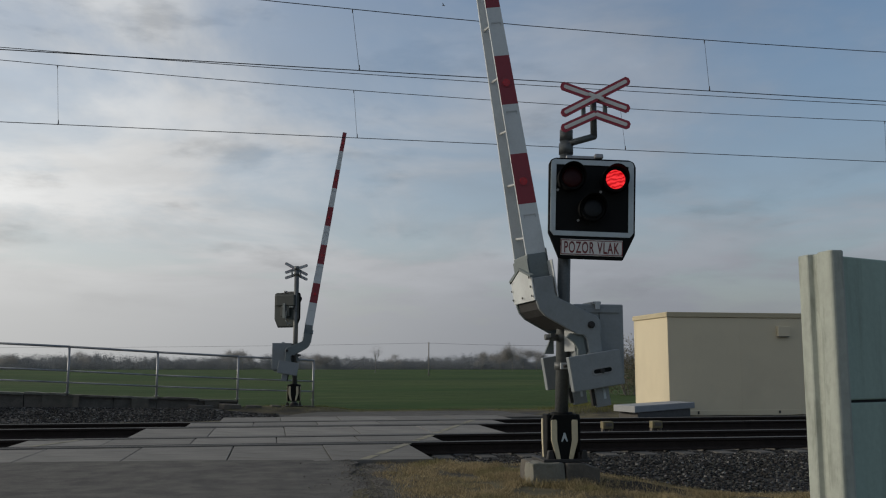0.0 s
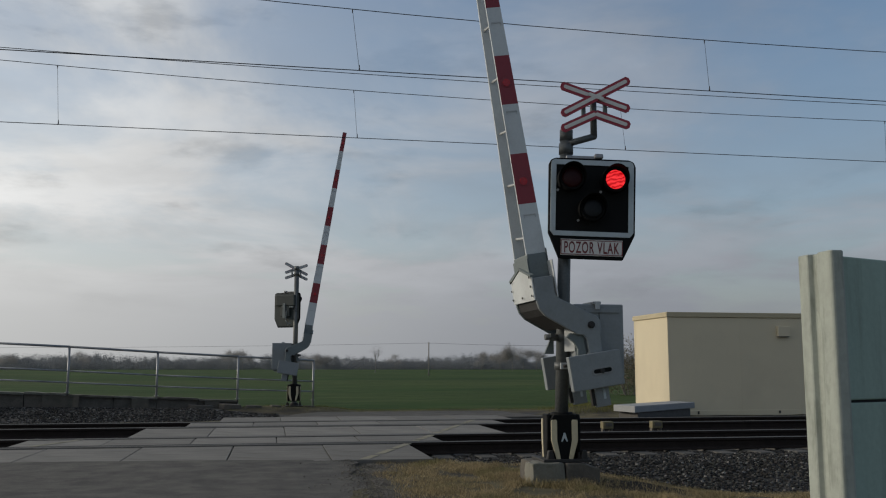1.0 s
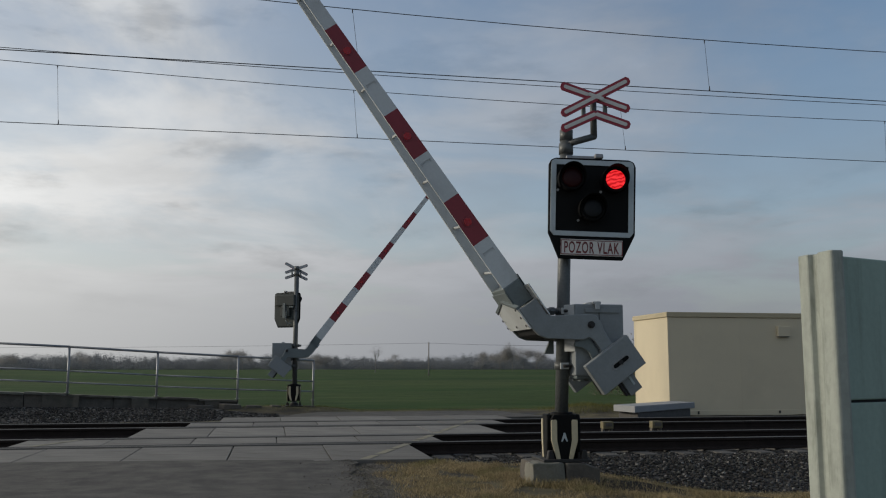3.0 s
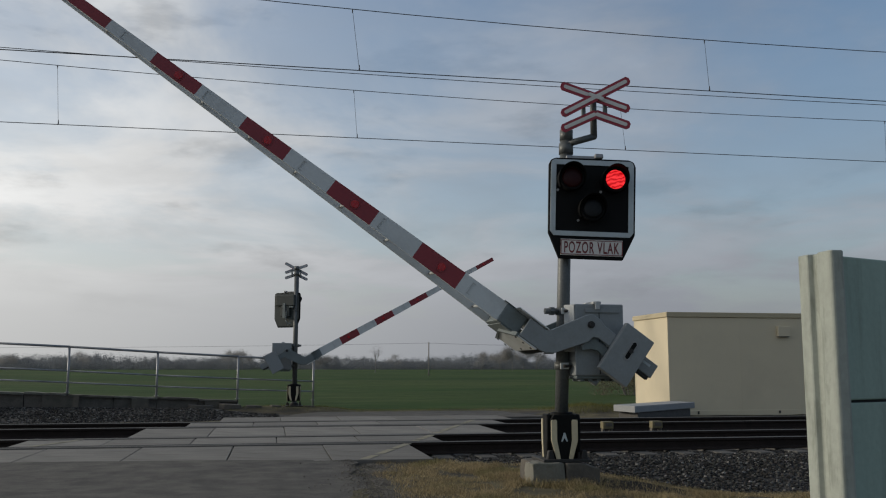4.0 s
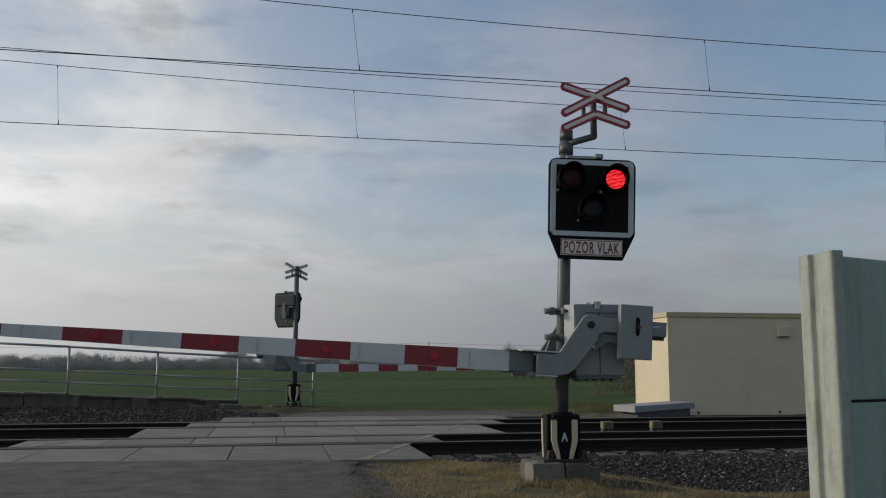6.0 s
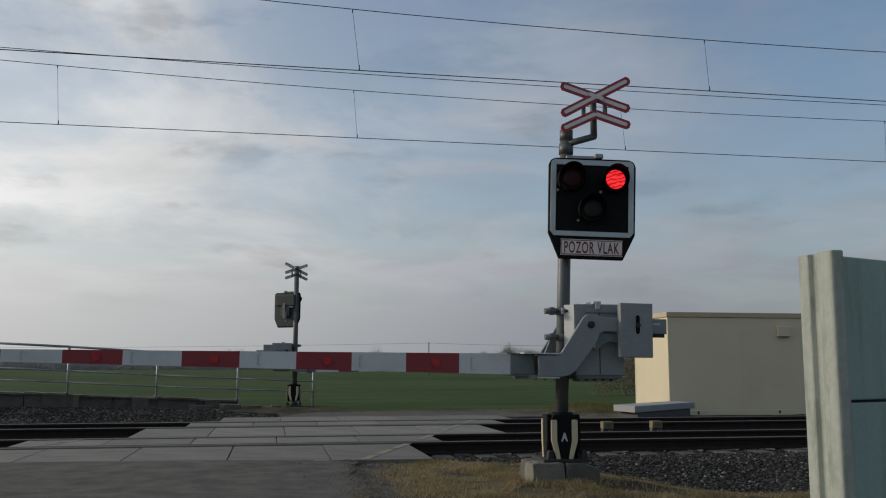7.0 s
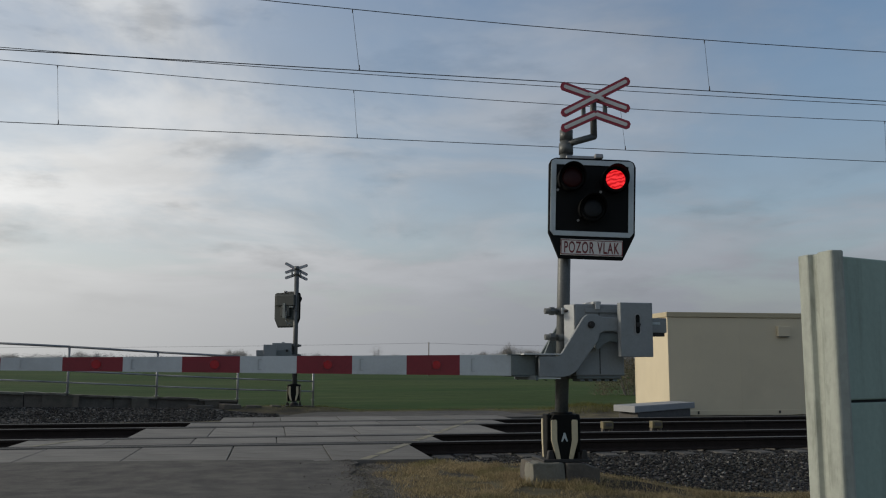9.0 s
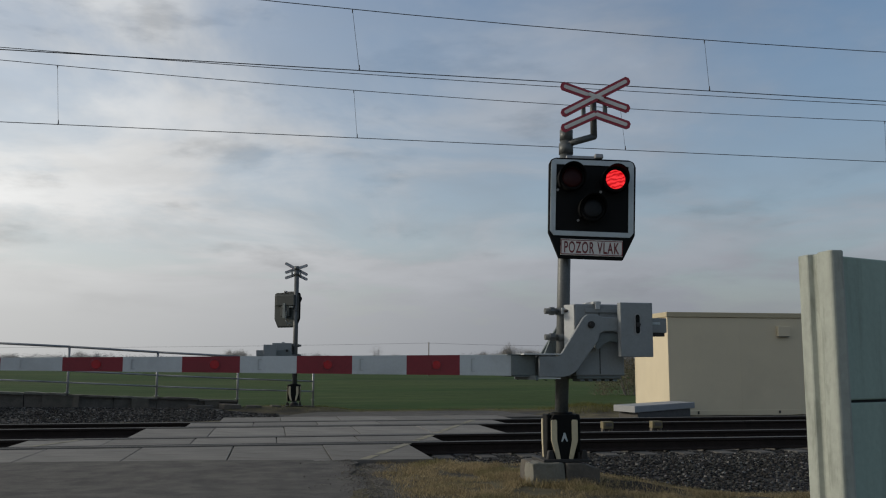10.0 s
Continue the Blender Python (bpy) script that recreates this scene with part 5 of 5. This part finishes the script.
def build_railing():
    """Steel railing on the retaining wall of a ramp that falls towards the road."""
    posts = [(-10.6, 23.2, 0.74), (-8.6, 23.3, 0.64), (-6.72, 23.4, 0.55), (-4.84, 23.6, 0.46), (-2.86, 24.35, 0.345), (-0.88, 24.95, 0.245), (1.15, 26.2, 0.15)]
    r = thing("railing", "galvanised steel tube railing on a sloping concrete ramp wall", "railing", at=pose(0, 0, 0))
    for x, y, z in posts:
        bm = bmesh.new()
        rod(bm, (x, y, z - 0.2), (x, y, z + 1.1), 0.029, n=10)
        rod(bm, (x, y, z), (x, y, z + 0.012), 0.06, n=10)
        part("post", bm, M["galv"], r)
    for hgt, rad in ((1.1, 0.03), (0.52, 0.021), (0.24, 0.021)):
        for a, c in zip(posts, posts[1:]):
            bm = bmesh.new()
            rod(bm, (a[0], a[1], a[2] + hgt), (c[0], c[1], c[2] + hgt), rad, n=10)
            part("rail_tube", bm, M["galv"], r)
    rng = np.random.default_rng(21)
    w = thing("retaining_wall", "grimy dark concrete retaining wall of the ramp", "wall", kind="structure")

    def along(p, q, lo, hi, front, back, name, material, label="", rough=0.012):
        """A wall piece between two ground points, its faces slightly uneven."""
        d = Vector((q.x - p.x, q.y - p.y, 0)).normalized()
        m = Vector((-d.y, d.x, 0))
        bm = bmesh.new()
        n, rows = 6, []
        for k in range(n + 1):
            u = p.lerp(q, k / n)
            jit = [rough * noise.noise(Vector((u.x * 5, u.y * 5, 3.0 * c))) for c in range(4)]
            base = Vector((u.x, u.y, 0))
            top = u.z + hi + jit[0]
            bot = lo if lo < -0.3 else u.z + lo + jit[1]
            rows.append([bm.verts.new(base - m * (front + jit[2]) + Vector((0, 0, bot))), bm.verts.new(base - m * (front + jit[3]) + Vector((0, 0, top))), bm.verts.new(base + m * back + Vector((0, 0, top))), bm.verts.new(base + m * back + Vector((0, 0, bot)))])
        for a, c in zip(rows, rows[1:]):
            for e in range(4):
                bm.faces.new((a[e], a[(e + 1) % 4], c[(e + 1) % 4], c[e]))
        bm.faces.new(rows[0]), bm.faces.new(rows[-1])
        return part(name, bm, material, w, label)

    for a, c in zip(posts[:-2], posts[1:-1]):
        for i in range(2):
            p, q = Vector(a).lerp(Vector(c), i / 2), Vector(a).lerp(Vector(c), (i + 1) / 2)
            drop = Vector((0, 0, rng.uniform(0.0, 0.025)))
            e = (q - p).normalized() * 0.008
            along(p + e - drop, q - e - drop, -0.45, -0.062, 0.08, 0.25, "wall_block", M["dark_concrete"])
            along(p + e - drop, q - e - drop, -0.06, -0.012, 0.15, 0.28, "coping", M["old_concrete"] if rng.uniform() < 0.5 else M["mossy_concrete"], "weathered concrete coping", 0.02)
    # piers of old masonry standing proud of the wall
    for x0, x1 in ((-9.3, -8.7), (-7.1, -6.6), (-5.38, -4.58), (-3.45, -3.06), (-1.72, -1.36)):
        pts = []
        for x in (x0, x1):
            for a, c in zip(posts, posts[1:]):
                if a[0] <= x <= c[0]:
                    pts.append(Vector(a).lerp(Vector(c), (x - a[0]) / (c[0] - a[0])))
        along(pts[0], pts[1], -0.45, -0.066, 0.16, 0.2, "pier", M["old_concrete"], "weathered concrete pier", 0.05)
    # flat broken slabs where the wall runs out beside the signal
    for x, y, z, sx, sy, sz, a in ((-1.75, 24.35, 0.06, 0.62, 0.3, 0.11, 6), (-1.05, 24.5, 0.08, 0.55, 0.3, 0.10, -9), (-0.45, 24.45, 0.05, 0.40, 0.26, 0.09, 14), (0.1, 24.55, 0.05, 0.34, 0.24, 0.08, -5), (-1.4, 24.0, -0.02, 0.36, 0.25, 0.10, 22), (1.0, 24.75, 0.03, 0.30, 0.2, 0.07, 30)):
        slab = thing("broken_slab", "flat broken piece of dark old concrete on the earth", "concrete slab", "broken slabs by the far signal", at=pose(x, y, z, 0, 3, a))
        bm = bmesh.new()
        out = [(sx * 0.5 * math.cos(k * math.pi / 4 + 0.4) * rng.uniform(0.8, 1.25), sy * 0.6 * math.sin(k * math.pi / 4 + 0.4) * rng.uniform(0.8, 1.2)) for k in range(8)]
        slab_xy(bm, out, -sz, sz * 0.45, 0.012)
        part("block", bm, M["dark_concrete"] if rng.uniform() < 0.6 else M["old_concrete"], slab)


build_ground()
build_roads()
build_rails()
build_overhead()
build_hut()
build_slab()
build_fence()
build_railing()
build_track_boxes()


# ---------------------------------------------------------------- plants and distance
def crown_soup(rng, n, rx, rz, zc, size, centers=7):
    """Many fine twig slivers gathered in uneven clumps."""
    cs = np.stack([rng.normal(0, rx * 0.45, centers), rng.normal(0, rx * 0.45, centers), zc + rng.uniform(-0.65, 0.75, centers) * rz], 1)
    p = cs[rng.integers(centers, size=n)] + rng.normal(0, 1, (n, 3)) * np.array((rx * 0.27, rx * 0.27, rz * 0.24))
    d1, d2 = rng.normal(0, 1, (n, 3)), rng.normal(0, 1, (n, 3))
    d1[:, 2] = np.abs(d1[:, 2]) * 0.9
    v = np.stack([p, p + d1 * size * 0.7, p + d2 * size * 0.22], 1).reshape(-1, 3)
    return v, np.arange(3 * n).reshape(-1, 3)


def build_woods():
    """The far line of bare woods round the field."""
    rng = np.random.default_rng(11)
    vs, fs, count = [], [], 0
    for i in range(900):
        u = rng.uniform(-0.62, 0.72)
        d = rng.uniform(430, 620)
        a = radians(10.5) + math.atan(u)
        hgt = rng.uniform(4.7, 7.6) * (1.0 + 0.35 * noise.noise(Vector((u * 9, 0, 0)))) * d / 500
        w = hgt * rng.uniform(0.38, 0.62)
        v, f = crown_soup(rng, 900, w, hgt * 0.5, hgt * 0.48, hgt * 0.068, 9)
        vs.append(v + np.array((d * math.sin(a), d * math.cos(a), -0.3)))
        fs.append(f + count)
        count += len(v)
    # undergrowth that closes the foot of the woods
    for i in range(2600):
        u = rng.uniform(-0.66, 0.76)
        d = rng.uniform(455, 560)
        a = radians(10.5) + math.atan(u)
        v, f = crown_soup(rng, 110, 3.4, 2.3, 1.6, 0.75, 3)
        vs.append(v + np.array((d * math.sin(a), d * math.cos(a), -0.3)))
        fs.append(f + count)
        count += len(v)
    tagged(new("far_woods", soup("far_woods", np.concatenate(vs), np.concatenate(fs).tolist(), M["far_twigs"])), "distant bare woods along the field, pale blue-grey haze in their colour", "woods", kind="stuff")


def tree(at, height, spread, seed, twig=900, upright=False, label="bare grey-brown tree at the far field edge"):
    rng = np.random.default_rng(seed)
    t = thing("tree", label, "tree", "trees at the field edge", at=at)
    bm = bmesh.new()
    tips = []

    def limb(p, d, ln, r, depth):
        q = p + d * ln
        rod(bm, p, q, r, r * 0.62, 6)
        if depth == 0:
            tips.append(q)
            return
        for k in range(3 if depth > 1 else 4):
            nd = (d * 0.8 + Vector(rng.normal(0, 0.52, 3)) * (spread / height * 1.6)).normalized()
            nd.z = abs(nd.z) * (1.6 if upright else 0.8) + 0.12
            limb(p + d * ln * rng.uniform(0.4 if upright else 0.55, 1.0), nd.normalized(), ln * rng.uniform(0.55, 0.8), r * 0.5, depth - 1)

    limb(Vector((0, 0, -0.4)), Vector((rng.normal(0, 0.03), 0, 1)).normalized(), height * 0.42, height * 0.015, 3)
    part("trunk", bm, M["bark"], t)
    n = twig * 2
    c = np.array(tips)[rng.integers(len(tips), size=n)]
    p = c + rng.normal(0, 1, (n, 3)) * height * np.array((0.085, 0.085, 0.075))
    d, w = rng.normal(0, 1, (n, 3)), rng.normal(0, 1, (n, 3))
    d[:, 2] = np.abs(d[:, 2]) + 0.3
    d /= np.linalg.norm(d, axis=1, keepdims=True)
    w /= np.linalg.norm(w, axis=1, keepdims=True)
    vs = np.stack([p - w * height * 0.0028, p + w * height * 0.0028, p + d * height * 0.06], 1).reshape(-1, 3)
    fs = np.arange(3 * n).reshape(-1, 3).tolist()
    ob = new("crown", soup("crown", vs, fs, M["twigs"]))
    ob.parent = t
    return t


def place(px, d):
    """Ground point at a bearing given by its offset from the picture's middle."""
    u = (px - 784) / 1620
    a = radians(10.5)
    return d * (math.sin(a) + u * math.cos(a)), d * (math.cos(a) - u * math.sin(a))


def build_trees():
    for k, (px, d, hgt, sp, tw) in enumerate(((18, 330, 6.2, 4.6, 1500), (152, 360, 6.5, 4.5, 1200), (408, 340, 7.2, 5.5, 1500), (432, 350, 7.4, 5.5, 1500), (560, 380, 6.8, 5.0, 1200), (577, 380, 7.0, 5.0, 1200), (665, 210, 5.6, 2.4, 520), (700, 400, 6.4, 5.0, 900), (852, 340, 6.4, 4.8, 1200), (884, 320, 7.2, 6.0, 1700), (906, 310, 8.0, 6.5, 2000), (925, 320, 7.0, 5.6, 1600), (948, 330, 6.4, 5.2, 1300))):
        x, y = place(px, d)
        tree(pose(x, y, -0.2, 0, 0, 40 * k), hgt * 1.2, sp * 1.32, 30 + k, int(tw * (0.35 if px == 665 else 1.9)), px == 665)
    x, y = place(1112, 40)
    b = thing("bush", "brown-olive leafless bush behind the hut", "bush", at=pose(x, y, -0.15))
    rng = np.random.default_rng(77)
    bm = bmesh.new()
    for k in range(9):
        w = rng.uniform(0, 2 * math.pi)
        rod(bm, (0.2 * math.cos(w), 0.2 * math.sin(w), -0.1), (0.8 * math.cos(w), 0.8 * math.sin(w), 1.5), 0.03, 0.01, 5)
    part("stems", bm, M["bark"], b)
    vs, fs = crown_soup(rng, 9000, 1.15, 1.25, 1.05, 0.085, 14)
    cr = new("crown", soup("crown", vs, fs, M["bush"]))
    cr.parent = b


def build_power_line():
    pts = [place(-420, 150), place(759, 132), place(1290, 128)]
    poles = []
    for x, y in pts:
        p = thing("utility_pole", "thin dark wooden utility pole standing in the field", "utility pole", "poles of the field power line", at=pose(x, y, -0.3))
        bm = bmesh.new()
        rod(bm, (0, 0, -0.3), (0, 0, 4.9), 0.10, 0.07, 8)
        part("mast", bm, M["bark"], p)
        bm = bmesh.new()
        box(bm, -0.06, 0.06, -0.3, 0.3, 4.7, 4.78)
        part("crossarm", bm, M["bark"], p)
    for (x0, y0), (x1, y1) in zip(pts, pts[1:]):
        tagged(wire("power_line", sag_line((x0, y0, 4.5), (x1, y1, 4.5), 0.45, 20), 0.018), "thin dark power line sagging between field poles", "power line")


def blades(name, zones, material, label, seed):
    rng = np.random.default_rng(seed)
    vs, fs = [], []
    for x0, x1, y0, y1, n, h0, h1, keep in zones:
        for _ in range(n):
            x, y = rng.uniform(x0, x1), rng.uniform(y0, y1)
            if not keep(x, y, rng):
                continue
            z = ground_z(x, y) - 0.01
            h = rng.uniform(h0, h1) * (0.7 + 0.6 * noise.noise(Vector((x * 2, y * 2, 9))))
            a = rng.uniform(0, 2 * math.pi)
            lean = rng.normal(0, 0.55, 2) * h
            w = rng.uniform(0.0014, 0.0038)
            dx, dy = math.cos(a) * w, math.sin(a) * w
            k = len(vs)
            vs += [(x - dx, y - dy, z), (x + dx, y + dy, z), (x + dx * 0.7 + lean[0] * 0.4, y + dy * 0.7 + lean[1] * 0.4, z + h * 0.6), (x - dx * 0.7 + lean[0] * 0.4, y - dy * 0.7 + lean[1] * 0.4, z + h * 0.6), (x + lean[0], y + lean[1], z + h)]
            fs += [(k, k + 1, k + 2, k + 3), (k + 3, k + 2, k + 4)]
    tagged(new(name, soup(name, vs, fs, material)), label, "grass", kind="stuff")


def build_grass():
    def verge(x, y, rng):
        edge = 0.80 + 0.035 * y + 0.25 * noise.noise(Vector((y * 1.2, x, 5)))
        lim = 11.0 - 0.55 * max(0.0, x - 1.6) + 0.3 * noise.noise(Vector((x * 2, y, 8)))
        bare = noise.noise(Vector((x * 2.3, y * 1.6, 3.3))) + 0.5 * noise.noise(Vector((x * 7, y * 5, 1.3)))
        if ((x - 3.45) / 0.45) ** 2 + ((y - 8.4) / 0.48) ** 2 < 1 + rng.normal(0, 0.3):
            return rng.uniform() < 0.10
        return x > edge + rng.exponential(0.22) and y < lim and bare < 0.33 + rng.normal(0, 0.12)

    blades("verge_grass", [(0.6, 5.2, 5.2, 11.1, 190000, 0.015, 0.08, verge), (2.2, 3.3, 8.25, 8.62, 2600, 0.06, 0.15, verge)], M["dry_grass"], "short dry yellow-brown verge grass", 3)
    blades("far_grass", [(7.0, 9.7, 22.2, 25.5, 8000, 0.06, 0.20, lambda x, y, r: r.uniform() < step(x, 6.9, 8.2)), (-1.0, 2.4, 24.0, 26.2, 3500, 0.02, 0.09, lambda x, y, r: r.uniform() < 0.8), (0.4, 7.4, 25.0, 26.6, 6000, 0.02, 0.07, lambda x, y, r: True), (-9.0, 1.4, 22.6, 24.6, 2500, 0.03, 0.12, lambda x, y, r: noise.noise(Vector((x * 1.5, y * 1.5, 2))) > 0.15)], M["green_grass"], "yellow-green rough grass beside the hut and field", 4)


build_woods()
build_trees()
build_power_line()
build_grass()
build_deck()
build_sleepers()
build_ballast()


# ---------------------------------------------------------------- what moves
BIRD_WAY = ((0.0, 7.01, 37.66, 16.74), (0.1, 7.87, 37.59, 16.06), (0.2, 8.66, 37.53, 15.40), (0.3, 9.36, 37.49, 14.73), (0.4, 10.03, 37.45, 14.10), (0.5, 10.60, 37.44, 13.39), (0.6, 11.13, 37.44, 12.65), (0.7, 11.53, 37.43, 12.11), (0.8, 12.06, 37.91, 11.66), (1.0, 12.89, 38.42, 10.48), (1.3, 14.25, 40.35, 9.49), (2.0, 16.55, 46.00, 10.07), (10.0, 39.87, 110.79, 22.60))


def build_bird():
    b = thing("bird", "small dark bird in flight with spread wings", "bird", at=Matrix.Translation(BIRD_WAY[0][1:]))
    bm = bmesh.new()
    rod(bm, (-0.02, 0, 0), (0.05, 0, 0), 0.022, 0.014, 8)
    rod(bm, (-0.02, 0, 0), (-0.09, 0, 0.0), 0.022, 0.004, 8)
    rod(bm, (0.05, 0, 0), (0.075, 0, 0.004), 0.014, 0.003, 8)
    part("body", bm, M["black_iron"], b)
    for sy in (-1, 1):
        bm = bmesh.new()
        prism(bm, [(0.035, 0.0), (-0.03, 0.0), (-0.055, 0.13), (-0.02, 0.10)], -0.003, 0.003)
        part("wing", bm, M["black_iron"], b, at=pose(0, 0.012 * sy, 0.005, -62 * sy, 0, 0))
    return b


bird = build_bird()

NEAR_SWING = ((0.0, 81.0), (1.68, 81.0), (1.85, 79.9), (2.0, 76.8), (2.25, 70.9), (2.5, 64.6), (2.7, 60.3), (3.25, 49.2), (3.8, 38.8), (4.0, 35.2), (4.5, 26.2), (5.0, 17.55), (5.5, 9.1), (5.7, 6.3), (6.0, 3.3), (6.4, 1.6), (6.8, 1.0), (7.0, 0.9), (7.5, 0.5), (8.0, 0.1), (10.0, 0.1))
FAR_SWING = ((0.0, 80.0), (1.72, 80.0), (1.9, 78.9), (2.0, 77.6), (2.1, 75.9), (2.25, 72.3), (2.5, 64.8), (2.7, 59.7), (3.25, 46.2), (3.8, 32.9), (4.0, 28.5), (4.5, 17.2), (5.0, 6.3), (5.3, 2.4), (5.7, 0.6), (6.0, 0.0), (10.0, 0.0))


def motions():
    base = Matrix.Translation(PIVOT)
    walk(near_boom, [(t, base @ pose(0, 0, 0, 0, a, 0)) for t, a in NEAR_SWING])
    walk(far_boom, [(t, base @ pose(0, 0, 0, 0, a * 1.0075, 0)) for t, a in FAR_SWING])
    walk(bird, [(t, pose(x, y, z, 0, 20, -25 if t < 1.5 else 60)) for t, x, y, z in BIRD_WAY])
    # each lamp turns its lit side forward in turn, once in 0.995 s
    for lamps in (near_lamps, far_lamps):
        for k, lens in enumerate(lamps):
            home = Matrix.Translation(lens.location)
            on = 1 if k == 1 else 0
            rows = [(0.0, 0 if on else 180)]
            times = sorted([(0.2 + 0.995 * i, 0) for i in range(11)] + [(0.71 + 0.995 * i, 1) for i in range(11)])
            for t, right in times:
                if t > 9.9:
                    break
                goal = 0 if right == k else 180
                last = rows[-1][1]
                if goal == last:
                    continue
                f0 = round((t - 0.05) * FPS)
                rows += [((f0 - 2) / FPS, last), ((f0 - 1) / FPS, last)]
                for j in range(4):
                    rows.append(((f0 + j) / FPS, last + (goal - last) * j / 3))
                rows += [((f0 + 4) / FPS, goal), ((f0 + 5) / FPS, goal)]
            rows.append((10.0, rows[-1][1]))
            walk(lens, [(t, home @ pose(0, 0, 0, 0, 0, a)) for t, a in rows])


motions()
